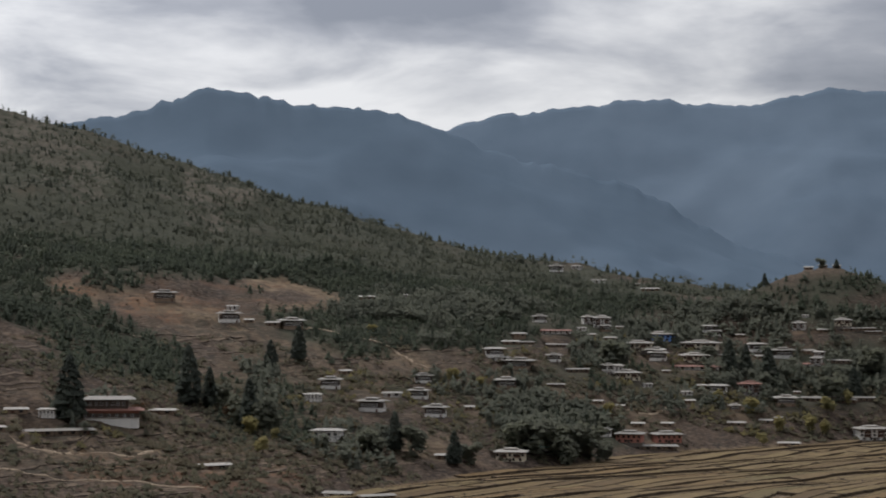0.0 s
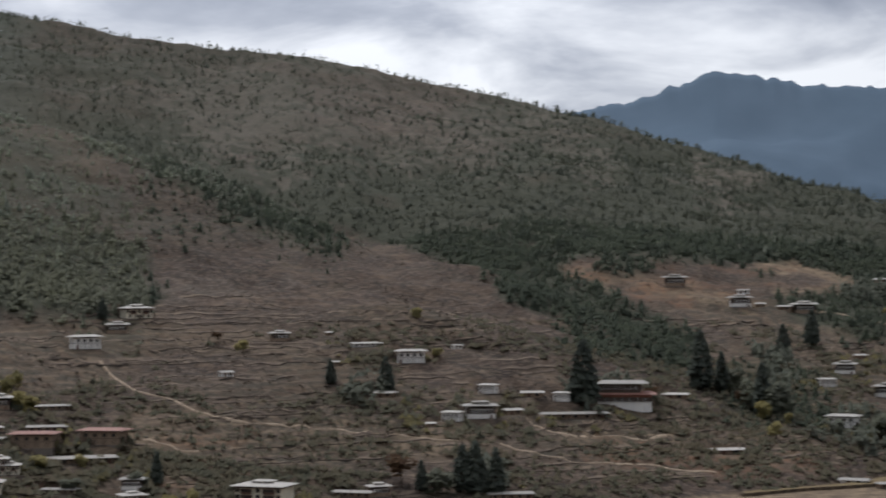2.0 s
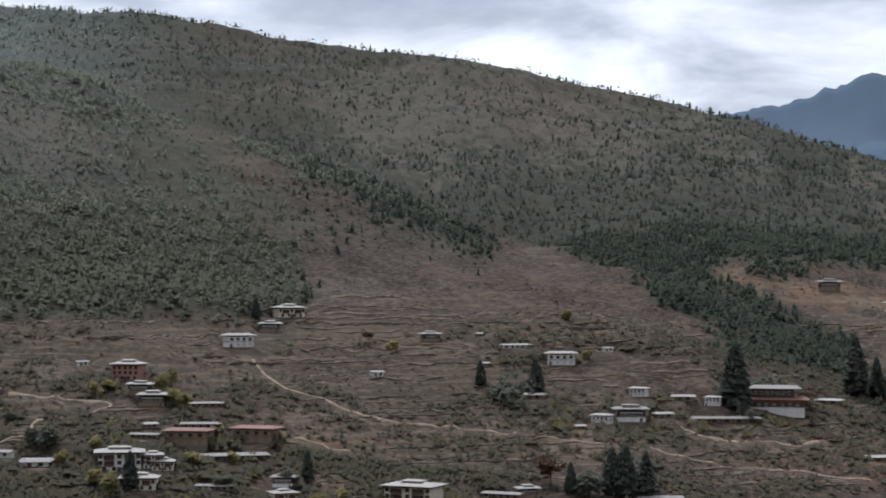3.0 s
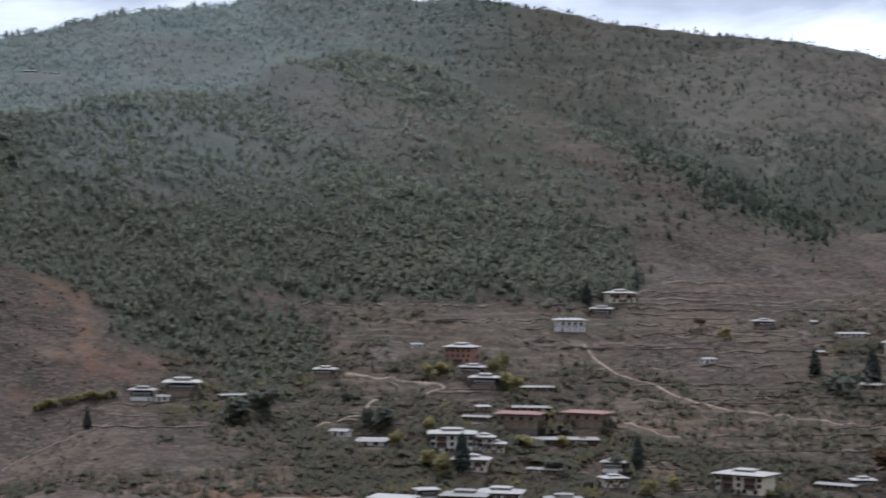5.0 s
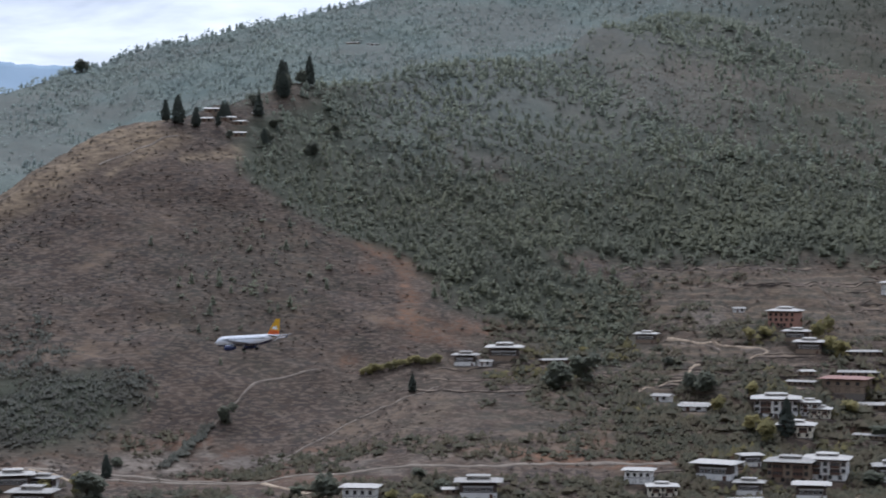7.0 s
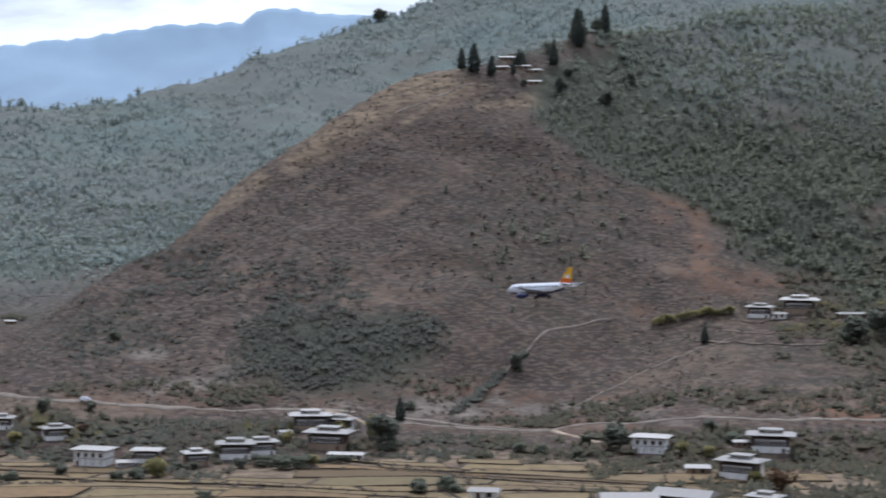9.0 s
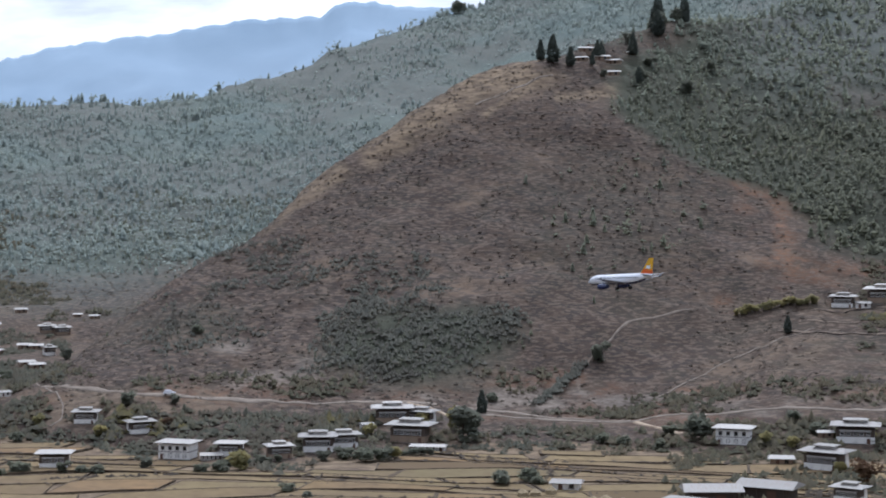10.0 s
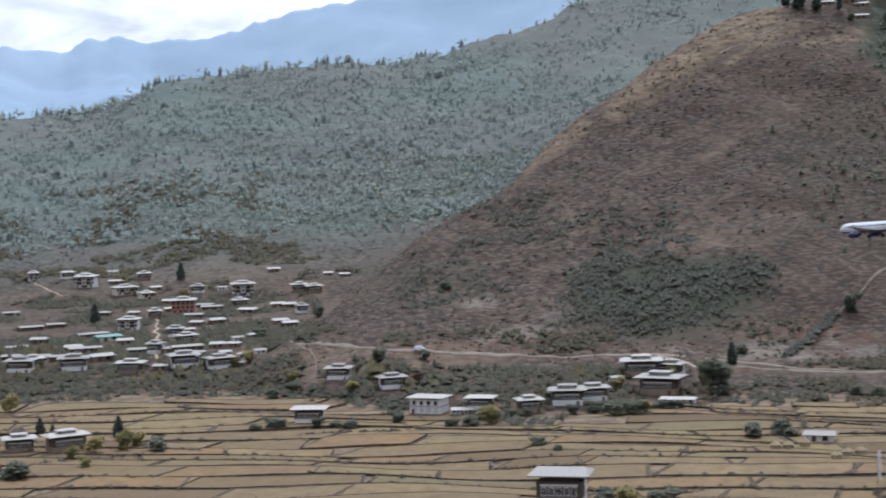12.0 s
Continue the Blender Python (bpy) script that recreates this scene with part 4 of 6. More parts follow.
stand("side valley", [
    (-539, 191, 10.5, "farm"), (-530, 202, 13.4, "farm"), (-1056, 419, 13.4, "town_white"), (-1050, 453, 8.8, "farm"), (-1023, 429, 14.4, "town_cream"),
    (-1006, 435, 9.1, "town_cream"), (-970, 478, 14.1, "town_white"), (-919, 418, 14.3, "town_red"), (-929, 439, 12.1, "long"), (-891, 442, 10.0, "shed"),
    (-857, 361, 11.0, "town_white"), (-839, 335, 15.0, "long"), (-896, 326, 12.4, "long"), (-900, 340, 9.7, "long"), (-810, 364, 8.9, "farm"),
    (-777, 354, 10.6, "farm"), (-1015, 521, 8.1, "shed"), (-973, 546, 6.6, "shed")])
stand("side valley low", [
    (-687, 315, 12.5, "long"), (-663, 301, 12.9, "farm"), (-651, 310, 11.5, "farm"), (-669, 282, 11.6, "farm"), (-689, 267, 12.7, "farm"),
    (-700, 250, 11.9, "farm"), (-689, 335, 5.9, "shed"), (-677, 325, 5.3, "shed"), (-657, 324, 6.1, "shed"), (-903, 472, 8.4, "shed"),
    (-811, 424, 8.1, "shed"), (-816, 333, 12.5, "shed_green"), (-705, 308, 6.8, "farm"), (-651, 317, 8.6, "long"), (-811, 288, 10.2, "long"),
    (-710, 303, 10.0, "long"), (-701, 283, 10.7, "shed"), (-717, 272, 8.2, "long"), (-666, 293, 6.5, "shed"), (-364, 261, 14.8, "farm_big")])
stand("side valley high", [
    (-1080, 446, 7.6, "shed"), (-1083, 418, 8.9, "farm"), (-1094, 401, 6.9, "town_white"), (-995, 462, 8.4, "farm"), (-992, 476, 6.5, "shed"),
    (-977, 436, 8.2, "shed"), (-943, 382, 10.2, "long"), (-852, 405, 8.4, "shed"), (-904, 395, 7.6, "farm"), (-831, 306, 7.9, "shed"),
    (-738, 286, 8.0, "shed"), (-796, 333, 8.2, "shed"), (-851, 394, 7.2, "shed"), (-735, 259, 8.3, "long"), (-720, 266, 7.7, "shed"),
    (-778, 388, 6.2, "shed"), (-983, 347, 9.2, "long"), (-928, 394, 6.6, "shed"), (-1071, 424, 10.2, "farm"), (-1053, 436, 8.1, "shed"),
    (-1021, 447, 7.3, "shed"), (-934, 417, 6.7, "shed")])
stand("side valley high", [
    (-893, 412, 9.9, "long"), (-943, 442, 9.2, "long"), (-928, 455, 9.2, "farm"), (-825, 378, 5.9, "shed"), (-703, 313, 9.1, "long"),
    (-700, 319, 13.6, "long"), (-678, 308, 11.0, "long"), (-772, 377, 6.1, "shed"), (-694, 330, 6.8, "shed"), (-653, 328, 5.2, "shed"),
    (-730, 288, 13.9, "long"), (-706, 257, 8.9, "farm")])


def monastery(x, y):
    """The long temple hall: white ground floor, red-brown band, dark upper storey and two stepped roofs."""
    h = new("temple_hall")
    part("wall", block(0, 0, -3, 28, 10, 7.2, taper=.98), WHITEWASH, h)
    part("timber_gallery", block(0, -.3, 2.1, 28.2, 10.2, 2.1), DARKWOOD, h, "dark timber gallery with white windows")
    part("red_band", block(0, 0, 4.2, 28.4, 10.4, 1.1), REDWALL, h, "red ochre band under the eaves")
    part("roof", roof_mesh(33, 14, 5.6, 1.5, 27), ROOF_RED, h)
    part("upper_wall", block(-1, 0, 6.2, 20, 7, 4.2), DARKWOOD, h, "dark timber upper storey")
    for i in range(7):
        add_window(h, WINDOW_MESHES, -1 + (i - 3) * 2.6, -3.6, 8.0, 0, LINTEL)
        add_window(h, WINDOW_MESHES, (i - 3) * 3.7, -5.45, 2.4, 0, LINTEL)
    part("upper_roof", roof_mesh(25, 11, 10.8, 1.5, 20), ROOF_GREY, h)
    part("finial", block(-1, 0, 12.2, .5, .5, 2.2, taper=.3), PALEWOOD, h, "small gilded roof finial")
    h.matrix_basis = pose(x, y, ground_at(x, y) - 1.3, 0, 0, math.degrees(math.atan2(-x, y)) - 3)
    return tagged(h, "long white temple with dark upper storey and stepped roofs", "temple")


monastery(-160, 919)

# ---- the ground, with a level yard at each house ----
PADS.extend(LEVELS)
BEARINGS = np.concatenate((np.arange(-180, -18, 6), np.arange(-18, 76, .14), np.arange(76, 181, 6)))
BEARINGS[-1] = 180
DISTANCES = np.concatenate(((-.05, 3), np.arange(12.5, 300, 12), np.arange(300, 560, 13), np.arange(560, 1160, 3), np.arange(1160, 1560, 6), np.arange(1560, 2500, 11), np.arange(2500, 4960, 60)))
ground, gv = sheet("ground", BEARINGS, DISTANCES, height, GROUND)
tagged(ground, "brown scrubby hillsides above a flat valley floor", "ground", kind="structure")
covers = cover(gv[:, 0], gv[:, 1], gv[:, 2])
covers = (covers[0], *covers[2:])
# how strongly haze is mixed into the ground colour, by distance, bearing and rise
haze_part = np.clip((covers[4] - 1300 + 200 * np.clip((covers[5] - 54) / 6, 0, 1)) / 300, 0, 1) * np.clip((covers[5] - 27) / 8, 0, 1)
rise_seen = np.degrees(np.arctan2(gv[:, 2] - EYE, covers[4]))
haze_part = np.maximum(haze_part, .8 * np.clip((rise_seen - 1.4) / 2.6, 0, 1) * np.clip((covers[5] - 28) / 10, 0, 1) * np.clip((42.5 - covers[5]) / 2, 0, 1))
for key, values in zip(("wood", "soil", "dry", "rock", "blue"), (*covers[:4], haze_part)):
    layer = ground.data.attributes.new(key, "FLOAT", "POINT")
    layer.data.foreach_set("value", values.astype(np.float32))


# ---- roads and paths: name, width, bends ----
def dust_material():
    m = Mat("dusty_earth_road", .95, spec=.1)
    return m.colour(m.ramp(m.noise(4, 5), (.3, (.29, .22, .15)), (.7, (.48, .375, .265)))).bump(m.noise(.7, 4), .3, .1).m


DUST = dust_material()
FAINT = ("ridge_track", "gully_track", "hamlet_track", "left_track", "bank_path")


def worn_material():
    m = Mat("worn_hill_track", .95, spec=.1)
    return m.colour(m.ramp(m.noise(4, 5), (.3, (.15, .12, .095)), (.7, (.27, .22, .17)))).m


def road_material():
    m = Mat("grey_gravel_road", .95, spec=.1)
    return m.colour(m.ramp(m.noise(4, 5), (.3, (.18, .145, .112)), (.7, (.30, .248, .192)))).bump(m.noise(.7, 4), .3, .1).m


WORN, GRAVEL = worn_material(), road_material()


TRACK_SPOTS, EDGE_SPOTS = [], []


def track(name, width, bends):
    p = np.array(bends, float)
    run = np.concatenate(([0], np.cumsum(np.hypot(*np.diff(p, axis=0).T))))
    s = np.arange(0, run[-1], 3.0)
    c = np.stack([np.interp(s, run, p[:, k]) for k in (0, 1)], 1)
    for _ in range(3):
        c[1:-1] = (c[:-2] + 2 * c[1:-1] + c[2:]) / 4
    c += 1.1 * np.stack([value_noise(s / 14, s * 0, 3), value_noise(s / 14, s * 0, 7)], 1)
    TRACK_SPOTS.extend((*q, width) for q in c[::2])
    d = np.gradient(c, axis=0)
    n = np.stack([-d[:, 1], d[:, 0]], 1) / np.hypot(*d.T)[:, None]
    half = width / 2 * (.4 if name in FAINT else .46) * (1 + .3 * value_noise(s / 9, s * 0, 11))[:, None]
    rails = [c + n * half * k for k in (-1.15, -1, -.33, .33, 1, 1.15)]
    lift = (-.5, .25, .3, .3, .25, -.5)
    verts = np.concatenate([np.column_stack((q, height(q[:, 0], q[:, 1]) + up)) for q, up in zip(rails, lift)])
    k = len(c)
    faces = [(j * k + i, j * k + i + 1, (j + 1) * k + i + 1, (j + 1) * k + i) for j in range(5) for i in range(k - 1)]
    ob = new("road" if width > 3.9 else "path", raw_mesh(name, verts, [f[::-1] for f in faces], WORN if name in FAINT else GRAVEL if width > 4.5 else DUST, smooth=True))
    return tagged(ob, "pale dusty unpaved " + ("road along the foot of the hill" if width > 3.9 else "footpath worn into the slope"), "road" if width > 3.9 else "path", kind="structure")


track("hill_road", 6.0, [(-643, 339), (-619, 344), (-596, 350), (-583, 361), (-570, 381), (-558, 399), (-549, 421), (-541, 430), (-533, 440)])
track("hill_road_2", 5.5, [(-528, 444), (-522, 452), (-519, 458), (-508, 464), (-495, 472), (-483, 477), (-472, 480)])
track("cut_road", 5.0, [(-518, 444), (-500, 465), (-474, 478), (-468, 494), (-442, 507), (-420, 524), (-403, 551), (-382, 574), (-370, 585)])
track("cut_spur", 4.0, [(-472, 480), (-457, 476), (-444, 473)])
track("lane_fork", 4.0, [(-545, 428), (-535, 434), (-527, 436), (-517, 433)])
track("field_path", 2.6, [(-391, 825), (-380, 813), (-363, 791), (-352, 786), (-342, 787), (-329, 783), (-317, 779), (-310, 776), (-297, 783), (-281, 790), (-268, 792), (-255, 797), (-236, 803), (-213, 815)])
track("red_path", 2.6, [(-197, 822), (-184, 820), (-169, 820), (-156, 829), (-143, 840), (-125, 848), (-106, 852)])
track("yard_lane", 3.2, [(-194, 862), (-185, 859), (-178, 856), (-168, 866), (-152, 876), (-133, 888)])
track("spur_path", 2.4, [(-328, 733), (-321, 733), (-313, 732), (-303, 738)])
track("farm_path", 2.6, [(-456, 717), (-446, 720), (-434, 723), (-420, 724), (-408, 724), (-413, 714)])
track("farm_bend", 3.4, [(-431, 656), (-421, 657), (-418, 669), (-423, 681), (-429, 688), (-425, 694)])
track("ridge_track", 2.2, [(-494, 502), (-496, 513), (-502, 537), (-506, 561), (-500, 575), (-499, 593), (-498, 610)])
track("gully_track", 2.2, [(-522, 481), (-530, 499), (-537, 518), (-542, 535), (-549, 557), (-546, 571), (-543, 585)])
track("upper_road", 3.5, [(-89, 1235), (-67, 1232), (-45, 1219), (-30, 1211), (-15, 1189), (-5, 1190)])
track("town_road", 3.5, [(123, 1203), (137, 1214), (148, 1236)])
track("bank_path", 2.0, [(-653, 342), (-608, 328), (-595, 322), (-593, 313)])
track("side_lane", 3.0, [(-919, 402), (-836, 366), (-712, 313), (-686, 300)])
track("yellow_lane", 2.5, [(-1091, 400), (-1064, 398), (-1042, 399)])
track("hamlet_track", 3.0, [(-730, 627), (-728, 644), (-726, 660), (-722, 672)])
track("left_track", 2.4, [(-449, 717), (-434, 716), (-425, 723), (-408, 723)])


# ---- terrace banks that follow the slope ----
def bank_materials():
    m = Mat("dry_terrace_grass", .95, spec=.1)
    m.colour(m.ramp(m.noise(5, 5), (.4, (.115, .088, .068)), (.6, (.20, .152, .108))))
    n = Mat("dark_bank_scrub", .95, spec=.1)
    n.colour(n.ramp(n.noise(3, 5), (.4, (.052, .043, .036)), (.62, (.098, .076, .058))))
    return m.m, n.m


TREAD, RISER = bank_materials()
STEPPED_FIELD = [(-381, 986), (-371, 1002), (-352, 992), (-377, 959), (-365, 975), (-342, 975), (-367, 948), (-348, 954), (-321, 937), (-354, 936)]


def banks(count, seed):
    """Long low banks along the contours, each a pale tread over a dark face."""
    rng = np.random.default_rng(seed)
    az, r = rng.uniform(-3, 47, 6000), rng.uniform(680, 1330, 6000)
    az = np.where(az > 36, az + 25.5, az)
    x, y = -r * np.sin(np.radians(az)), r * np.cos(np.radians(az))
    z = slope_height(x, y)[0]
    ok = (z > np.where(az > 50, 2, 6)) & (z < 82) & ((az < 50) | (z < 24)) & (az < 61) & (fractal(x, y, 110, 2, 83) > -.25) & (cover(x, y, z)[1] < .3)
    x, y = np.concatenate((np.array(STEPPED_FIELD)[:, 0], x[ok][:count])), np.concatenate((np.array(STEPPED_FIELD)[:, 1], y[ok][:count]))
    n = len(x)
    steps = rng.integers(7, 24, n)
    steps[:len(STEPPED_FIELD)] = 14
    line = [(x, y)]
    for _ in range(23):
        x, y = line[-1]
        gx = slope_height(x + 4, y)[0] - slope_height(x - 4, y)[0]
        gy = slope_height(x, y + 4)[0] - slope_height(x, y - 4)[0]
        q = np.hypot(gx, gy) + 1e-6
        line.append((x - gy / q * 3.5, y + gx / q * 3.5))
    P = np.array(line).transpose(2, 0, 1)
    for k in range(n):
        c = P[k, :steps[k]].copy()
        for _ in range(8):
            c[1:-1] = (c[:-2] + 2 * c[1:-1] + c[2:]) / 4
        d = np.gradient(c, axis=0)
        d /= np.hypot(*d.T)[:, None] + 1e-6
        side = np.stack((d[:, 1], -d[:, 0]), 1)
        side *= np.where((side * c).sum(1) > 0, -1, 1)[:, None]
        end = np.minimum(1, np.minimum(np.arange(steps[k]), np.arange(steps[k])[::-1]) / 2)[:, None]
        tall = rng.uniform(.22, .6)
        rows = []
        for off, up in ((-rng.uniform(1.5, 3.2), .12), (0, tall), (.45, -.5)):
            q = c + side * off
            rows.append(np.column_stack((q, height(q[:, 0], q[:, 1]) + up * end[:, 0] - .1)))
        v, m = np.concatenate(rows), steps[k]
        f = [(j * m + i, j * m + i + 1, (j + 1) * m + i + 1, (j + 1) * m + i) for j in (0, 1) for i in range(m - 1)]
        tagged(new("terrace_bank", raw_mesh("terrace_bank", v, f, TREAD, RISER, slots=[0] * (m - 1) + [1] * (m - 1))), "low grassy terrace bank along the slope", "bank", kind="structure")


banks(330, 19)


# ---- rice fields ----
def straw_material():
    m = Mat("rice_stubble", .95, spec=.1)
    tone = m.ramp(m.obj.outputs["Random"], (0, (.125, .086, .047)), (.18, (.20, .144, .075)), (.45, (.255, .188, .098)), (.7, (.225, .172, .088)), (.88, (.25, .162, .08)), (1, (.18, .152, .08)))
    tone = m.mix(m.ramp(m.noise(30, 4), (.4, (0,)), (.65, (.5,))), tone, (.17, .122, .078))
    c = m.mix(m.ramp(m.noise(5, 5, .6, (1, 1, 1)), (.42, (0,)), (.66, (.6,))), tone, (.14, .10, .055))
    return m.colour(c).bump(m.noise(.6, 4), .4, .12).m


def bund_material():
    m = Mat("grassy_bund", .95, spec=.1)
    return m.colour(m.ramp(m.noise(2.5, 5), (.35, (.06, .046, .034)), (.65, (.135, .102, .066)))).m


STRAW, BUND = straw_material(), bund_material()
ALONG = radians(-46)   # the fields run with the valley


def fields(name, s0, s1, w0, w1, keep, deep, span, seed, relief=1.0):
    """Terraced plots in rows along the valley, each a slab with raised grassy edges."""
    rng = random.Random(seed)
    home = tagged(new(name), "harvested rice terraces with dark grassy bunds", "field", kind="structure")
    ux, uy = math.sin(-ALONG), math.cos(ALONG)
    w, count = w0, 0
    while w < w1:
        dw = rng.uniform(*deep)
        lift = rng.uniform(.02, .5) * relief ** .6
        s = s0 + rng.uniform(0, 15)
        bend = rng.uniform(0, 40)
        while s < s1:
            ds = rng.uniform(*span)
            h = lift + rng.uniform(0, .35) * relief ** .5

            def at(a, b):
                sway = 9 * math.sin(a / 71 + b / 60) + 5 * math.sin((a * 1.3 + b * 3) / 37) + 2.5 * math.sin((a + b) / 13 + bend)
                q = b + sway
                return a * ux - q * uy, a * uy + q * ux
            x, y = at(s + ds / 2, w + dw / 2)
            if keep(x, y) and count < 299:
                m = 7
                skew = rng.uniform(-5, 5)
                front = [at(s + .2 + (ds - .4) * i / m, w + .4 + rng.uniform(-.3, .3)) for i in range(m + 1)]
                rear = [at(s + .2 + (ds - .4) * i / m + skew, w + dw - .3) for i in range(m + 1)]
                ring = front + rear[::-1]
                if rng.random() < .6:
                    EDGE_SPOTS.extend((*p, h) for p in front)
                bank = rng.choice((.25, .5, .8, 1.3))
                cx, cy = sum(p[0] for p in ring) / len(ring), sum(p[1] for p in ring) / len(ring)
                n = len(ring)
                v = [(p[0], p[1], -.6) for p in ring] + [(p[0], p[1], h + .12) for p in ring]
                inner = [(p[0] + (cx - p[0]) * .0 + (cx - p[0]) / max(math.hypot(p[0] - cx, p[1] - cy), 1) * bank, p[1] + (cy - p[1]) / max(math.hypot(p[0] - cx, p[1] - cy), 1) * bank) for p in ring]
                v += [(p[0], p[1], h + .11) for p in inner] + [(p[0] + (cx - p[0]) * .01, p[1] + (cy - p[1]) * .01, h) for p in inner]
                f, slot = [], []
                for k in range(3):
                    for i in range(n):
                        j = (i + 1) % n
                        f.append((k * n + i, k * n + j, (k + 1) * n + j, (k + 1) * n + i))
                        slot.append(1)
                for i in range(m):
                    a, b = 3 * n + i, 3 * n + n - 1 - i
                    f.append((a, a + 1, b - 1, b))
                    slot.append(0)
                ob = new("paddy", raw_mesh("paddy", v, f, STRAW, BUND, slots=slot))
                ob.parent = home
                count += 1
            s += ds
        w += dw
    return count


def in_west(x, y):
    r, az = math.hypot(x, y), math.degrees(math.atan2(-x, y))
    return 455 < r and 37 < az < 75 and ground_at(x, y) < .15 and mass_height(np.array([az]), np.array([r + 16]), MASSES[0][0], .4)[0] < 0


def in_east(x, y):
    r, az = math.hypot(x, y), math.degrees(math.atan2(-x, y))
    return 860 < r and -17 < az < 4 and ground_at(x, y) < .15


fields("field_1", -420, 520, 380, 700, in_west, (7, 16), (16, 62), 2)
fields("field_2", 450, 1200, 330, 1000, in_east, (6, 11), (50, 140), 8, 3.0)


# ---- trees that stand alone: east, north, height ----
CYPRESSES_A = [
    (-176, 902, 31.3), (-131, 986, 30.9), (-121, 993, 20.7), (-86, 1143, 21.0), (-101, 1123, 18.3), (-98, 970, 26.0),
    (6, 1001, 17.8), (-25, 996, 20.6),
    (244, 1450, 9.6), (298, 1447, 7.0), (198, 1325, 23.8), (210, 1328, 21.9), (224, 1317, 21.7), (279, 1300, 21.6),
    (-261, 857, 19.1), (-285, 847, 12.2), (-193, 758, 22.0), (-198, 757, 19.7), (-186, 765, 20.9), (-213, 748, 12.7),
    (-353, 637, 15.1), (-305, 693, 13.4), (-420, 888, 11.0), (-502, 596, 7.4), (-520, 449, 8.5)]
CYPRESSES_B = [
    (-749, 688, 11.5), (-732, 681, 15.0), (-726, 688, 10.5), (-735, 716, 11.0), (-730, 738, 12.0), (-705, 717, 9.0), (-753, 780, 19.0), (-748, 776, 15.0), (-762, 792, 14.0), (-722, 700, 7.5),
    (-739, 723, 11.0), (-759, 809, 17.4),
    (-570, 209, 5.4), (-570, 213, 3.2), (-548, 226, 6.7), (-900, 361, 10.9), (-1033, 469, 10.7)]
HEDGE_ROWS = [(-487 + k, 367 + 2.6 * k, (2.6, 3.4, 3.0)[k % 3]) for k in range(10)] + [(-501 + 1.1 * k, 325 + 2.8 * k, (2.8, 3.6, 2.4)[k % 3]) for k in range(7)]
LEAFY_A = [
    (-115, 998, 16.3), (-90, 969, 23.0), (-104, 978, 17.5), (15, 1010, 13.4), (-16, 996, 17.7), (-37, 983, 16.0),
    (286, 1449, 7.9), (262, 1291, 23.4), (296, 1324, 22.1), (115, 1290, 19.1), (184, 1339, 16.0), (-206, 750, 13.8),
    (-309, 685, 8.9), (-403, 661, 11.4), (-458, 636, 15.3), (-455, 652, 14.1), (-388, 735, 5.9),
    (-328, 666, 6.6), (-411, 504, 5.8), (-438, 688, 4.8), (-411, 661, 9.2), (-311, 624, 7.0), (-489, 414, 13.6),
    (-529, 462, 4.6), (-433, 470, 11.7), (-417, 368, 5.9), (-588, 343, 5.6), (-578, 356, 4.0), (-489, 317, 4.5)]
LEAFY_B = [
    (-493, 313, 3.8), (-479, 365, 6.1), (-488, 363, 5.0), (-478, 371, 5.4), (-490, 357, 4.3), (-593, 302, 4.7),
    (-445, 468, 4.6), (-423, 506, 4.3), (-458, 449, 4.2), (-450, 451, 4.5), (-437, 455, 3.7), (-529, 271, 4.2),
    (-520, 281, 4.2), (-516, 285, 3.5), (-648, 410, 4.5), (-533, 522, 8.8), 
    (-752, 779, 15.0), (-761, 804, 10.0), (-692, 741, 8.5), (-709, 723, 9.0), (-713, 780, 7.5), (-1624, 1369, 18.8),
    (-846, 458, 7.4), (-497, 175, 6.9), (-513, 224, 6.0), (-350, 281, 6.1), (-362, 272, 5.4), (-776, 390, 6.2)]
LEAFY_C = [
    (-748, 752, 8), (-720, 742, 6), (-714, 700, 5),
    (42, 1058, 19), (52, 1064, 24), (63, 1066, 25), (74, 1082, 24), (84, 1090, 21), (69, 1058, 15), (88, 1078, 15),
    (-514, 305, 4.2), (-513, 288, 3.8), (-530, 269, 3.9), (-528, 263, 3.5), (-416, 377, 6.0), (-410, 376, 3.6),
    (-447, 312, 3.5), (-435, 311, 2.8)]
WILLOWS_A = [
    (-87, 924, 9.3), (-83, 954, 7.4), (-97, 959, 10.8), (-46, 1251, 6.7), (6, 1173, 10.4), (23, 1169, 9.0),
    (182, 1265, 9.8), (202, 1254, 12.8), (217, 1235, 11.1), (238, 1246, 12.8), (255, 1270, 13.0), (271, 1283, 10.1),
    (249, 1246, 11.3), (103, 1182, 9.1), (201, 1205, 8.7), (-340, 876, 6.7), (-424, 731, 6.0), (-399, 749, 10.0),
    (-386, 735, 8.8), (-367, 672, 7.7), (-272, 949, 6.4), (-252, 914, 5.6),
]
WILLOWS_B = [
    (-379, 731, 8.3), (-419, 737, 5.5), (-482, 688, 4.5), (-349, 679, 6.8),
    (-337, 723, 6.1), (-337, 692, 5.5), (-387, 645, 7.6), (-502, 421, 9.7), (-492, 326, 7.0),
    (-477, 375, 4.7), (-559, 334, 5.0), (-571, 322, 4.7), (-412, 479, 5.2), (-405, 484, 4.5), (-367, 460, 4.2),
    (-509, 390, 4.9), (-514, 417, 5.1), (-517, 199, 4.6), (-522, 208, 5.7), (-521, 217, 7.3), (-527, 224, 5.1),
    (-501, 196, 4.1), (-619, 217, 7.8), (-651, 317, 5.1), (-652, 322, 5.6), (-599, 314, 4.8), (-356, 274, 6.9)]
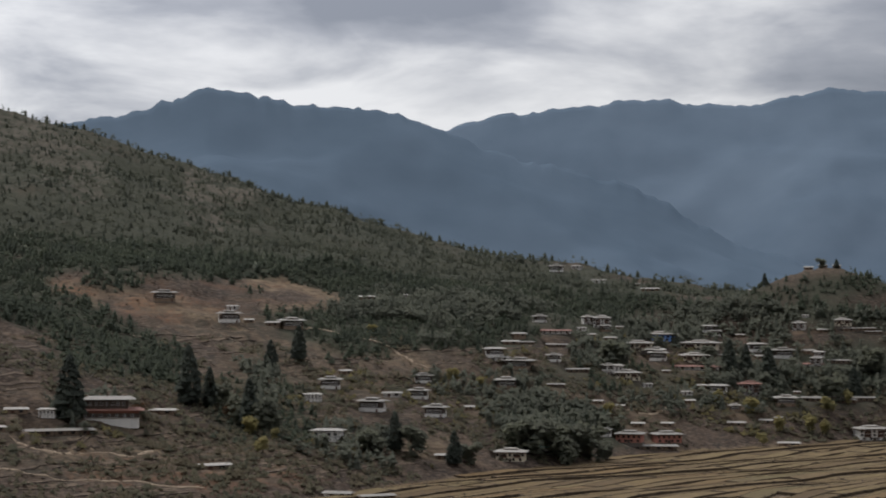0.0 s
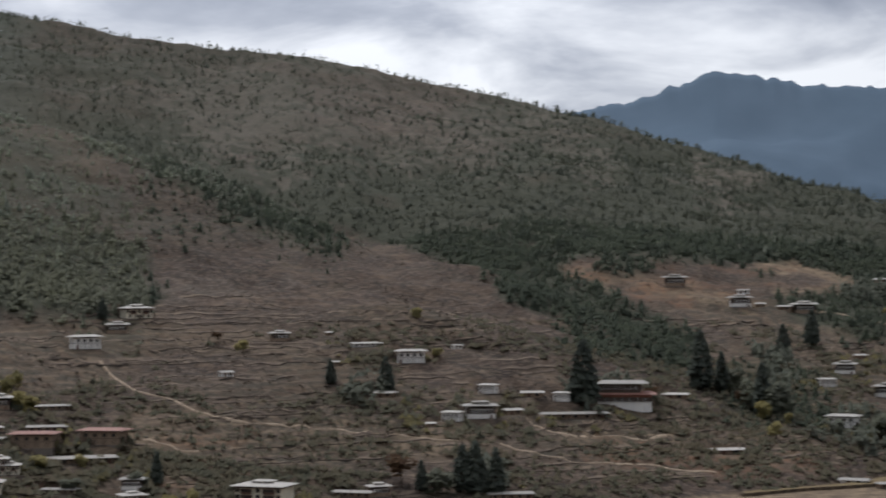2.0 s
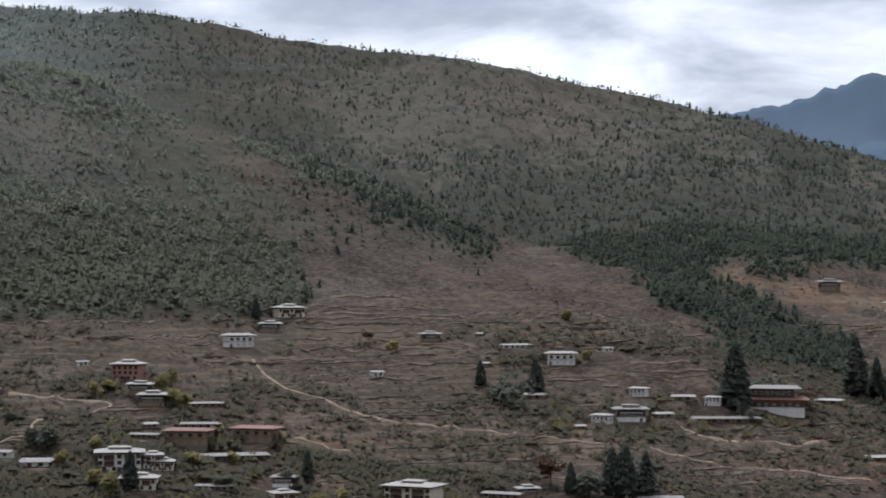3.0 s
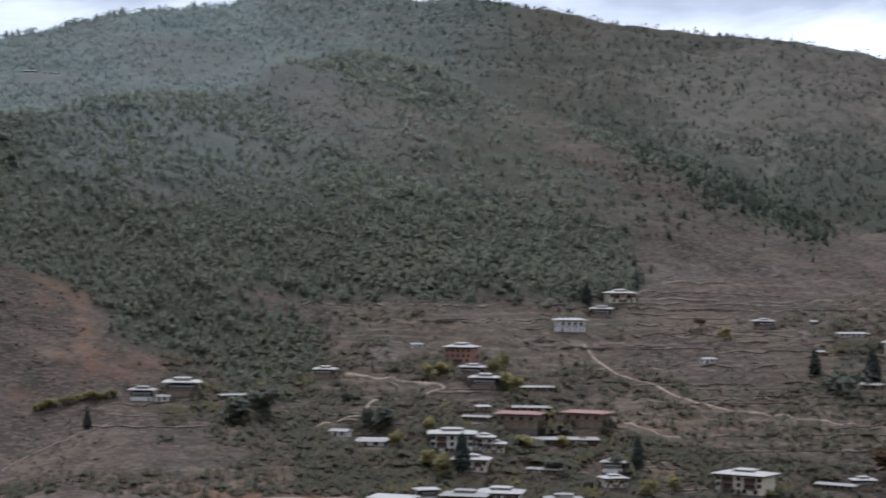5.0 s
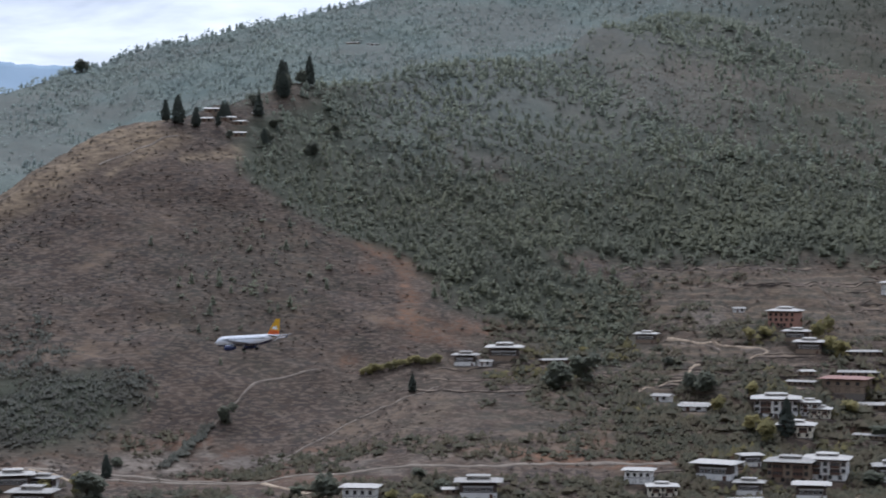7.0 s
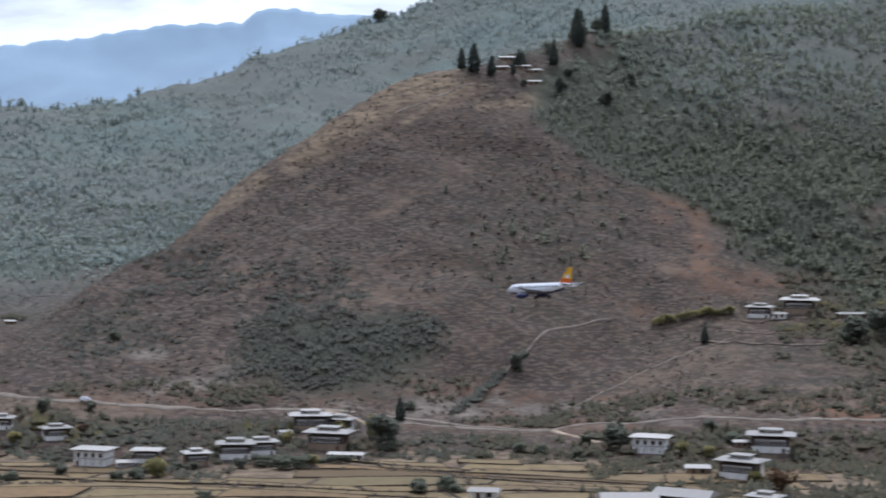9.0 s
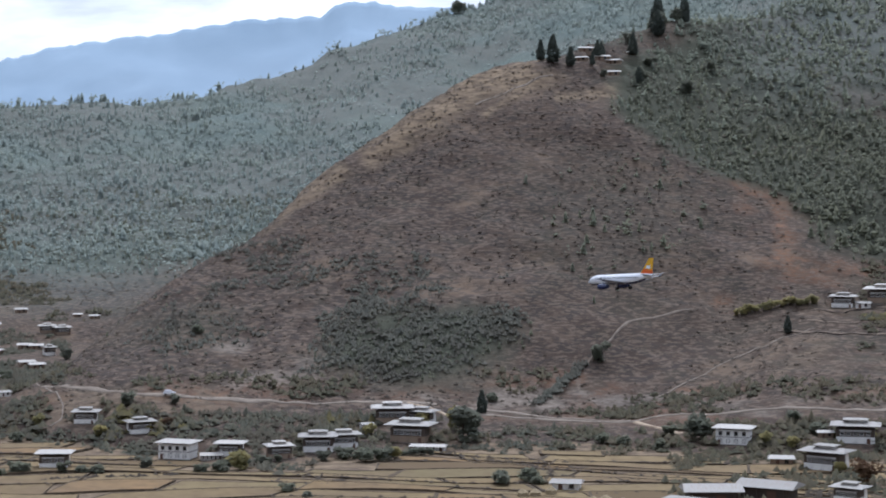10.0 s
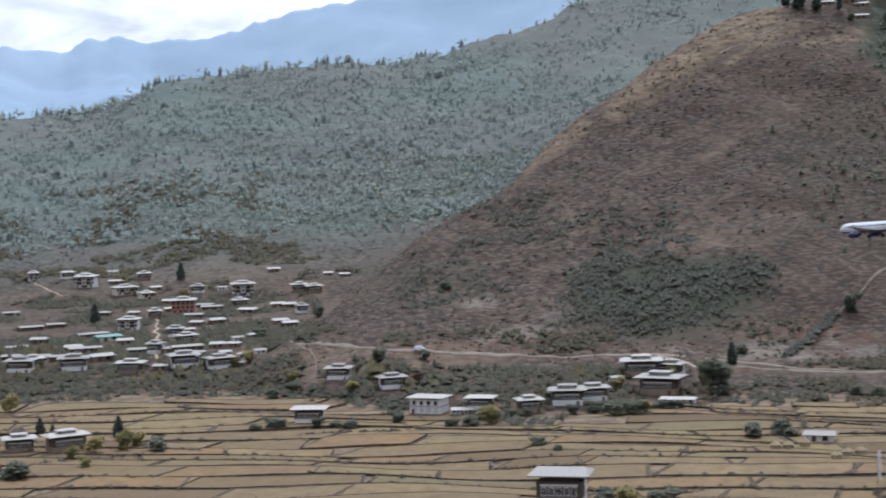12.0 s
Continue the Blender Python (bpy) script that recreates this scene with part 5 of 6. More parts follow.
YELLOW_HEDGE = [(-531 + 1.15 * k, 598 + 2.1 * k, (3.0, 3.8, 4.3, 3.5)[k % 4]) for k in range(15)]
WILLOWS_C = [
    (-385, 667, 6.0), (-366, 633, 7.5), (-357, 629, 9.5), (-361, 636, 6.5), (-400, 759, 8.5), (-389, 740, 7.5), (-289, 668, 8.0), (-286, 683, 6.5), (-335, 720, 5.5),
    (-991, 451, 6.4)]
AUTUMN_A = [
    (-109, 977, 8.7), (-222, 750, 14.3), (-359, 891, 5.7), (-148, 933, 8.4), (-555, 339, 4.2), (-345, 445, 10.0)]


OCTA = np.array([(1, 0, 0), (0, 1, 0), (-1, 0, 0), (0, -1, 0), (0, 0, 1), (0, 0, -1)], float)
OCTA_F = np.array([(0, 1, 4), (1, 2, 4), (2, 3, 4), (3, 0, 4), (1, 0, 5), (2, 1, 5), (3, 2, 5), (0, 3, 5)])

DOME_F = OCTA_F[:4]   # open below


def clumps(centres, sizes, rng, squash=.7, faces=OCTA_F):
    """Ragged leaf clumps about the centres."""
    n = len(centres)
    v = OCTA[None] * (1 + rng.uniform(-.5, .55, (n, 6, 3)))
    spin = rng.uniform(0, 6.3, n)
    c, s = np.cos(spin)[:, None], np.sin(spin)[:, None]
    v = np.stack((v[..., 0] * c - v[..., 1] * s, v[..., 0] * s + v[..., 1] * c, v[..., 2] * squash), -1)
    v = v * np.asarray(sizes)[:, None, None] + np.asarray(centres)[:, None]
    return v.reshape(-1, 3), (faces[None] + 6 * np.arange(n)[:, None, None]).reshape(-1, 3)


def conifer_crown(rng, n, width, bare=.08):
    """Clumps of a tree of height 1, tapering upwards."""
    z = bare + (1 - bare) * rng.uniform(0, 1, n) ** 1.25 * .97
    reach = width / 2 * np.clip((1 - z) / (1 - bare), .04, 1) ** .75 * np.where(z < bare + .12, .75, 1)
    a, q = rng.uniform(0, 6.3, n), np.sqrt(rng.uniform(.2, 1, n))
    size = width * (.13 + .16 * (1 - z)) * rng.uniform(.6, 1.25, n) * (1.3 if n < 20 else 1)
    return clumps(np.stack((np.cos(a) * reach * q, np.sin(a) * reach * q, z), 1), size, rng, .9, DOME_F)


def cypress_crown(rng, n, width):
    """A dense feathery spire of height 1, widest a third of the way up."""
    z = .03 + .95 * rng.uniform(0, 1, n)
    reach = width / 2 * np.clip(1 - z, .02, 1) ** .62 * np.clip(.55 + z * 1.6, 0, 1)
    a, q = rng.uniform(0, 6.3, n), np.sqrt(rng.uniform(.35, 1, n)) * rng.uniform(.85, 1.12, n)
    size = width * (.05 + .075 * (1 - z)) * rng.uniform(.6, 1.5, n)
    return clumps(np.stack((np.cos(a) * reach * q, np.sin(a) * reach * q, z), 1), size, rng, 1.3, DOME_F)


def pine(rng, tiers, sides, width, power=1.0):
    """A small pine of height 1: ragged tiers of boughs, one above the other."""
    v, f = [], []
    for k in range(tiers):
        base, reach = .04 + .86 * k / tiers, width / 2 * (1 - .78 * (k / tiers) ** power)
        n = len(v)
        for i in range(sides):
            a, q = (i + rng.uniform(-.3, .3)) * 6.283 / sides, reach * rng.uniform(.6, 1.25)
            v.append((math.cos(a) * q, math.sin(a) * q, base + rng.uniform(-.04, .09)))
        v.append((rng.uniform(-.05, .05), rng.uniform(-.05, .05), min(base + 1.5 / tiers, 1.0)))
        f += [(n + i, n + (i + 1) % sides, n + sides) for i in range(sides)]
    return np.array(v), np.array(f)


def leafy_crown(rng, n, width, lobes=6):
    mid = np.stack([rng.uniform(-.26, .26, lobes) * width, rng.uniform(-.26, .26, lobes) * width, rng.uniform(.2, .76, lobes)], 1)
    pick_lobe = rng.integers(0, lobes, n)
    d = rng.normal(size=(n, 3))
    d /= np.linalg.norm(d, axis=1)[:, None]
    p = mid[pick_lobe] + d * np.array([.27 * width, .27 * width, .22]) * rng.uniform(.5, 1.05, n)[:, None]
    p[:, 2] = np.clip(p[:, 2], .04, 1)
    return clumps(p, width * (.07 if n > 100 else .13) * rng.uniform(.5, 1.6, n), rng, .8, DOME_F)


def trunk_mesh(rng, top, girth):
    """A tapered trunk with a few limbs."""
    v, f = [], []

    def limb(a, b, r0, r1):
        a, b = Vector(a), Vector(b)
        q = (b - a).to_track_quat("Z", "Y")
        k = len(v)
        for p, r in ((a, r0), (b, r1)):
            for i in range(6):
                v.append(tuple(p + q @ Vector((math.cos(i * 1.047) * r, math.sin(i * 1.047) * r, 0))))
        for i in range(6):
            j = (i + 1) % 6
            f.append((k + i, k + j, k + 6 + j, k + 6 + i))
    limb((0, 0, -.08), (.01, 0, top), girth, girth * .35)
    for i in range(6):
        a, z = rng.uniform(0, 6.3), rng.uniform(.25, .7) * top
        limb((0, 0, z), (math.cos(a) * .16, math.sin(a) * .16, z + .15), girth * .4, girth * .12)
    return v, f


BARK = timber("tree_bark", (.10, .075, .055))
CYPRESS_LEAF = leaf_material("dark_cypress_leaf", (.108, .121, .096), (.150, .164, .124))
DEEP_LEAF = leaf_material("dark_green_leaf", (.168, .178, .128), (.25, .25, .168), (.158, .16, .122))
YELLOW_LEAF = leaf_material("yellowing_willow_leaf", (.34, .295, .125), (.50, .42, .175), (.26, .24, .115), 9)
AUTUMN_LEAF = leaf_material("brown_autumn_leaf", (.10, .055, .03), (.20, .12, .06))


def tree_kind(name, leaf, crown, label, seed):
    """Three trees of a kind, of height 1, to be copied."""
    kinds = []
    for k in range(3):
        rng = np.random.default_rng(seed + k)
        t = new(name)
        part("trunk", raw_mesh("trunk", *trunk_mesh(rng, .8, .022), BARK), None, t)
        part("crown", raw_mesh("crown", *crown(rng), leaf), None, t)
        kinds.append(tagged(t, label, "tree"))
    return kinds


def plant(kinds, rows, group, seed, wide=1.0):
    rng = random.Random(seed)
    used = set()
    for x, y, h in rows:
        k = rng.randrange(3)
        # low growth spreads out
        broad = wide * (1.0 if h > 7 else 1.35)
        m = pose(x, y, ground_at(x, y) - .1, 0, 0, rng.uniform(0, 360)) @ Matrix.Diagonal((h * broad * rng.uniform(.85, 1.2), h * broad * rng.uniform(.85, 1.2), h, 1))
        if k in used:
            t = copy_thing(kinds[k], m)
        else:
            used.add(k)
            t = kinds[k]
        t.matrix_basis = m
        tagged(t, group=group)
    for k in set(range(3)) - used:
        for o in (*kinds[k].children, kinds[k]):
            bpy.data.objects.remove(o)


plant(tree_kind("cypress_tree", CYPRESS_LEAF, lambda g: cypress_crown(g, 360, .5), "tall dark conical cypress beside the houses", 100), CYPRESSES_A + CYPRESSES_B, "cypresses", 1)
plant(tree_kind("leafy_tree", DEEP_LEAF, lambda g: leafy_crown(g, 400, .95), "rounded dark green broadleaf tree", 200), LEAFY_A + LEAFY_B + LEAFY_C + HEDGE_ROWS, "broadleaf trees", 2)
plant(tree_kind("willow_tree", YELLOW_LEAF, lambda g: leafy_crown(g, 330, 1.1), "yellow autumn willow among the houses", 300), WILLOWS_A + WILLOWS_B + WILLOWS_C + YELLOW_HEDGE, "yellow willows", 3, .72)
plant(tree_kind("autumn_tree", AUTUMN_LEAF, lambda g: leafy_crown(g, 260, .8), "thin brown autumn tree near the fields", 400), AUTUMN_A, "autumn trees", 4)


# ---- woods and scrub ----
def scatter(seed, n, az0, az1, r0, r1):
    rng = np.random.default_rng(seed)
    az, r = rng.uniform(az0, az1, n), np.sqrt(rng.uniform(r0 ** 2, r1 ** 2, n))
    a = np.radians(az)
    x, y = -r * np.sin(a), r * np.cos(a)
    return rng, x, y, height(x, y), az, r


def facing(x, y, r):
    """How fast the ground climbs away from the lookout."""
    k = 6 / r
    return (height(x * (1 + k), y * (1 + k)) - height(x * (1 - k), y * (1 - k))) / 12


HOUSE_SPOTS = np.array(HOUSE_SPOTS + [(-160, 915), (-150, 915), (-170, 915)], float)


def clear_of_houses(x, y, gap, front=2.6):
    d = np.full(len(x), 1e9)
    for hx, hy in HOUSE_SPOTS:
        # keep the side of each house towards the camera open, too
        r = math.hypot(hx, hy)
        ux, uy = hx / r, hy / r
        u, w = (x - hx) * ux + (y - hy) * uy, np.abs(-(x - hx) * uy + (y - hy) * ux)
        d = np.minimum(d, np.maximum(w, np.where(u < 0, -u / front, u)))
    return d > gap


def clear_of_tracks(x, y):
    """Not on a road, nor in front of it as the camera sees it."""
    ok = np.ones(len(x), bool)
    for tx, ty, wide in TRACK_SPOTS:
        r = math.hypot(tx, ty)
        u, w = ((x - tx) * tx + (y - ty) * ty) / r, np.abs((y - ty) * tx - (x - tx) * ty) / r
        ok &= ~((w < 4) & (u < wide * .8) & (u > -wide * 2.6))
    return ok


def planted(name, protos, x, y, z, tall, wide, rng, material, label, category):
    """One mesh of many small plants."""
    vs, fs, base = [], [], 0
    which = rng.integers(0, len(protos), len(x))
    for k, (pv, pf) in enumerate(protos):
        i = np.nonzero(which == k)[0]
        if not len(i):
            continue
        s = rng.uniform(0, 6.3, len(i))
        c, sn = np.cos(s)[:, None], np.sin(s)[:, None]
        px, py, pz = pv[:, 0], pv[:, 1], pv[:, 2]
        w = (tall[i] * wide)[:, None]
        v = np.stack((x[i][:, None] + (px * c - py * sn) * w, y[i][:, None] + (px * sn + py * c) * w, z[i][:, None] + pz * tall[i][:, None]), -1)
        vs.append(v.reshape(-1, 3))
        fs.append((pf[None] + len(pv) * np.arange(len(i))[:, None, None]).reshape(-1, 3) + base)
        base += len(i) * len(pv)
    v, f = np.concatenate(vs), np.concatenate(fs)
    me = bpy.data.meshes.new(name)
    me.vertices.add(len(v))
    me.vertices.foreach_set("co", v.ravel())
    me.loops.add(f.size)
    me.loops.foreach_set("vertex_index", f.ravel())
    me.polygons.add(len(f))
    me.polygons.foreach_set("loop_start", np.arange(0, f.size, 3))
    me.update(calc_edges=True)
    me.materials.append(material)
    return tagged(new(name, me), label, category, kind="stuff")


PINE_LEAF = leaf_material("pine_needles", (.084, .100, .068), (.126, .140, .092), (.076, .088, .066))
# far needles paled and blued: distance haze put into the leaf colour
FAR_PINE_LEAF = leaf_material("hazed_pine_needles", (.300, .342, .304), (.345, .372, .310), (.280, .320, .294), 70)
# hedge leaves kept pale, with the side valley's haze in their colour
HEDGE_LEAF = leaf_material("hazed_hedge_leaf", (.105, .108, .082), (.185, .177, .125), (.14, .118, .086), 14)
# upper needles greyed and lightened to carry the haze of that slope
UPPER_LEAF = leaf_material("hazed_upper_needles", (.248, .266, .200), (.300, .310, .216), (.225, .243, .192), 60)
STAND_LEAF = leaf_material("dark_stand_leaf", (.150, .160, .122), (.212, .216, .158))
RIDGE_LEAF = leaf_material("ridge_pine_needles", (.098, .106, .076), (.136, .140, .096), (.088, .097, .075), 60)
SCRUB_LEAF = leaf_material("dry_scrub", (.088, .070, .054), (.170, .134, .100), (.088, .077, .059), 20)
GOLD_SCRUB = leaf_material("yellowing_scrub", (.15, .13, .062), (.255, .215, .09), (.115, .105, .062), 8)
GREEN_SCRUB = leaf_material("green_scrub", (.096, .095, .067), (.172, .160, .104), (.165, .132, .084), 11)
proto_rng = np.random.default_rng(9)
NEAR_PINES = [pine(proto_rng, 3, 6, proto_rng.uniform(.45, .7), 1.4) for _ in range(5)] + [conifer_crown(proto_rng, 6, proto_rng.uniform(.5, .75), .1) for _ in range(11)]
FAR_PINES = [pine(proto_rng, 2, 6, proto_rng.uniform(.5, .75), 1.4) for _ in range(5)] + [conifer_crown(proto_rng, 3, proto_rng.uniform(.7, .95), .2) for _ in range(11)]
STAND_TREES = NEAR_PINES[:6] + [leafy_crown(proto_rng, 14, proto_rng.uniform(1.0, 1.25), 4) for _ in range(8)]
BUSHES = [clumps(np.column_stack((proto_rng.normal(0, .42, (4, 2)), proto_rng.uniform(.0, .5, 4))), proto_rng.uniform(.28, .54, 4), proto_rng, 1.0, DOME_F) for _ in range(8)]
TUFTS = [clumps(np.array([(0, 0, .15)]), np.array([.66]), proto_rng, .7, DOME_F) for _ in range(12)]

rng, x, y, z, az, r = scatter(11, 132000, -16, 62, 650, 1500)
keep = (cover(x, y, z)[1] > rng.uniform(.02, 1, len(x))) & (facing(x, y, r) > -.12) & (z > 3)
keep &= ~((az > 8.5) & (z < 14)) & clear_of_houses(x, y, 9)
x, y, z, az, r = x[keep], y[keep], z[keep], az[keep], r[keep]
tall = (2.0 + 4.4 * rng.uniform(0, 1, len(x)) ** 1.3) * np.where(az > 48, .55, 1) * np.where(az < 31, 1.3, 1) * (1 + .25 * fractal(x, y, 90, 2, 49))
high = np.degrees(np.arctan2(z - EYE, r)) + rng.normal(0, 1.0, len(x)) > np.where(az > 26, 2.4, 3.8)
# a lighter copy of the pine needles, its tone standing in for haze
VALLEY_LEAF = leaf_material("hazed_valley_needles", (.186, .192, .134), (.232, .230, .150), (.168, .173, .128), 40)
for name, part_of, leaf, label in (("pine_wood", ~high & (az < 24), PINE_LEAF, "dark green pine wood covering the lower slopes"), ("valley_wood", ~high & (az >= 24), VALLEY_LEAF, "soft green pine wood above the valley farms, lightened for haze"), ("upper_wood", high, UPPER_LEAF, "open pine wood below the crest, greyed by painted haze")):
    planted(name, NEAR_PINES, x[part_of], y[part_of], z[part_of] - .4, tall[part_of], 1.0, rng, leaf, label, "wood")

rng, x, y, z, az, r = scatter(12, 66000, -16, 40, 1500, 2440)
keep = (cover(x, y, z)[1] * .85 + .1 > rng.uniform(0, 1, len(x))) & (facing(x, y, r) > -.12) & clear_of_houses(x, y, 14) & ((36 - az) / 8 > rng.uniform(0, 1, len(x)))
x, y, z = x[keep], y[keep], z[keep]
planted("ridge_wood", FAR_PINES, x, y, z - .4, np.where(facing(x, y, np.hypot(x, y)) < .07, rng.uniform(4, 9, len(x)), rng.uniform(2.6, 5.6, len(x))), 1.1, rng, RIDGE_LEAF, "open pine wood on the long ridge", "wood")

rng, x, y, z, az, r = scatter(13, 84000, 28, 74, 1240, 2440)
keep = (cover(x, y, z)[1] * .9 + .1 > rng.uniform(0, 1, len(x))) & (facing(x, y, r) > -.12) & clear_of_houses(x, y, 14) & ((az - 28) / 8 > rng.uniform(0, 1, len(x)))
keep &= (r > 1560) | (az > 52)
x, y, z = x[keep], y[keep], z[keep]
planted("hazy_wood", FAR_PINES, x, y, z - .4, np.where(facing(x, y, np.hypot(x, y)) < .07, rng.uniform(5, 11, len(x)), rng.uniform(2.8, 5.8, len(x))), 1.15, rng, FAR_PINE_LEAF, "pine wood on the far valley side, paled bluish by painted haze", "wood")

# dark stands of cypress and oak among the houses
STANDS = [(-9, -.57, 2.2, .4, 1), (-9.5, -2.25, 1.4, .5, .9), (-12, -2.2, 1.2, .45, .9), (-3.2, -3.6, 1.5, .7, 1), (.2, -.4, 2.2, .5, .9), (5.3, -2.6, .7, .6, .55), (-5.2, -1.4, .5, .35, .9), (2.6, -4.4, 1.0, .7, .3),
          (-6.5, -3.0, 3, .3, .4), (13.9, -5.5, .8, .7, .6), (17.5, -3.2, .8, .3, .6), (-10.5, -.75, 3.2, .35, 1), (-6.5, -.9, 1.2, .35, .8), (-4.5, -1.6, .6, .4, .6), (-1.5, -2.6, 1.6, .35, .4), (10.8, -3.3, 1.0, .4, .5)]
rng, x, y, z, az, r = scatter(16, 110000, -16, 34, 560, 1560)
keep = (spread(STANDS, az, np.degrees(np.arctan2(z - EYE, r)), x, y, 29, 40, .6, .6) > rng.uniform(0, 1, len(x))) & clear_of_houses(x, y, 6, 2.4) & (facing(x, y, r) > -.1)
x, y, z = x[keep], y[keep], z[keep]
planted("cypress_stand", STAND_TREES, x, y, z - .4, rng.uniform(3.5, 10.5, len(x)), .85, rng, STAND_LEAF, "dark stand of conifers and oaks between the houses", "wood")

rng, x, y, z, az, r = scatter(14, 150000, -16, 74, 620, 1330)
keep = (z > 2.5) & (facing(x, y, r) > -.1) & (fractal(x, y, 40, 3, 61) + rng.uniform(-.6, .6, len(x)) > -.15) & clear_of_houses(x, y, 7)
x, y, z, az = x[keep], y[keep], z[keep], az[keep]
planted("scrub", TUFTS, x, y, z - .1, rng.uniform(.45, 1.15, len(x)) ** 1.6, 1.25, rng, SCRUB_LEAF, "low brown scrub dotted over the slopes", "scrub")

# greener growth between the houses and along the foot of the slopes
rng, x, y, z, az, r = scatter(15, 165000, -16, 74, 600, 1450)
low = np.degrees(np.arctan2(EYE - z, r))
village = np.clip((low - .8) / 1.0, 0, 1) * (fractal(x, y, 34, 3, 71) > .05) * np.where((az > 38) & (az < 62), z < 16, 1)
GREENS = [(20, -4.6, 5, .5, .45), (24.5, -3.6, 3, .6, .5), (16, -3.6, 3, .5, .5), (10, -5.6, 4, .5, .45), (28, -5.5, 4.5, 1.6, .95), (24, -6.6, 5, .8, .9), (20, -5.9, 3, .6, .5), (12, -3.9, 4, .5, .6), (4, -4.2, 4, .9, .7), (-4, -3, 6, 1.0, .6), (-10, -3.3, 4, .8, .7), (8, -2.8, 3, .5, .5), (31, -4.6, 2, .8, .6)]
village = np.maximum(village * .9, spread(GREENS, az, -low, x, y, 87, 30, .9, .7))
keep = (village > rng.uniform(0, 1, len(x))) & (z > .6) & clear_of_houses(x, y, 5.5, 1.25)
x, y, z = x[keep], y[keep], z[keep]
open_way = clear_of_tracks(x, y)
x, y, z = x[open_way], y[open_way], z[open_way]
near = ~clear_of_houses(x, y, 15, 1.3)
gold = (fractal(x, y, 16, 2, 99) > .3) & (rng.uniform(0, 1, len(x)) < .7) & near
for name, part_of, leaf, label in (("village_bushes", ~gold, GREEN_SCRUB, "dark green bushes and hedges between houses"), ("willow_scrub", gold, GOLD_SCRUB, "low yellowing willow scrub between the houses")):
    planted(name, BUSHES, x[part_of], y[part_of], z[part_of] - .1, np.minimum(rng.uniform(.7, 1.95, part_of.sum()) ** 1.9 * np.where(near[part_of], 1.25, 1), 4.2), 1.0, rng, leaf, label, "bush")

# tall shrubs that fill the yards of the lower village
rng, x, y, z, az, r = scatter(26, 13000, 17, 34, 560, 790)
keep = (fractal(x, y, 30, 3, 103) > -.35) & clear_of_houses(x, y, 5.5, 1.6) & (z > .6) & (z < 46)
x, y, z = x[keep], y[keep], z[keep]
open_way = clear_of_tracks(x, y)
x, y, z = x[open_way], y[open_way], z[open_way]
planted("yard_shrubs", BUSHES, x, y, z - .1, rng.uniform(1.0, 3.2, len(x)), .9, rng, GREEN_SCRUB, "olive shrubs filling the yards between the houses", "bush")

# hedges along the rim of the rice fields and thickets in the side valley
rng, x, y, z, az, r = scatter(17, 80000, 24, 74, 520, 1120)
rim = np.interp(az, FINE, MASSES[0][0][0])
hedge = np.clip(1 - np.abs(r - rim - 8) / 22, 0, 1) * (fractal(x, y, 26, 3, 73) > -.1) * .8
low_wood = (az < 43.5) * (z < 9) * (r < 720) * (fractal(x, y, 30, 3, 79) > -.35) * .7
thicket = (az > 61.5) * (r > rim) * (fractal(x, y, 30, 3, 75) > -.1) * .75
below_road = (az > 43) * (r > rim) * (z < 11) * (z > .8) * (np.degrees(np.arctan2(z - EYE, r)) < -7) * (fractal(x, y, 22, 3, 81) > -.6) * .75
keep = (np.maximum(np.maximum(np.maximum(hedge, below_road), thicket), low_wood) > rng.uniform(0, 1, len(x))) & clear_of_houses(x, y, 5.5, 1.25)
x, y, z = x[keep], y[keep], z[keep]
open_way = clear_of_tracks(x, y)
x, y, z = x[open_way], y[open_way], z[open_way]
# beyond this bearing hedges take the haze-lightened leaf colour
inner = np.degrees(np.arctan2(-x, y)) < 47
for name, part_of, leaf, label in (("hedge_growth", ~inner, HEDGE_LEAF, "greyish green hedges and thickets beside the fields, lightened for haze"), ("hedge_scrub", inner, GREEN_SCRUB, "dark olive scrub below the cut road")):
    planted(name, BUSHES, x[part_of], y[part_of], z[part_of] - .1, rng.uniform(.8, 1.9, part_of.sum()) ** 1.8, 1.1, rng, leaf, label, "hedge")

# weeds along the neglected bunds
rng, x, y, z, az, r = scatter(18, 60000, 36, 74, 455, 690)
keep = (np.abs(fractal(x, y, 75, 2, 93)) < .035) & (z < .4) & (r < np.interp(az, FINE, MASSES[0][0][0]) - 4) & (fractal(x, y, 40, 2, 95) > -.1)
x, y, z = x[keep], y[keep], z[keep]
planted("bund_weeds", TUFTS, x, y, z + .1, rng.uniform(.5, 1.3, len(x)), 1.2, rng, SCRUB_LEAF, "dry brown weeds along the field bunds", "weeds")

# and along the edges of the plots
rng = np.random.default_rng(25)
spots = np.repeat(np.array(EDGE_SPOTS), 4, axis=0)
spots[:, :2] += rng.uniform(-3.2, 3.2, (len(spots), 2)) * (.75, .25)
spots = spots[np.hypot(spots[:, 0], spots[:, 1]) < 1100]
planted("edge_weeds", TUFTS, spots[:, 0], spots[:, 1], spots[:, 2], rng.uniform(.35, 1.0, len(spots)), 1.3, rng, SCRUB_LEAF, "dry brown weeds along the edges of the plots", "weeds")

# the thicket low on the bare hill
# thicket leaves paled, as haze would lift their dark tones
THICKET_LEAF = leaf_material("haze_paled_thicket_leaf", (.125, .128, .103), (.19, .183, .143), (.13, .118, .095))
THICKETS = [(51.7, -4.7, 2.6, 1.0, .85), (54.6, -2.7, 1.6, .5, .35), (57.5, -4.6, 2, .7, .25), (50.5, -5.6, 1.5, .5, .6)]
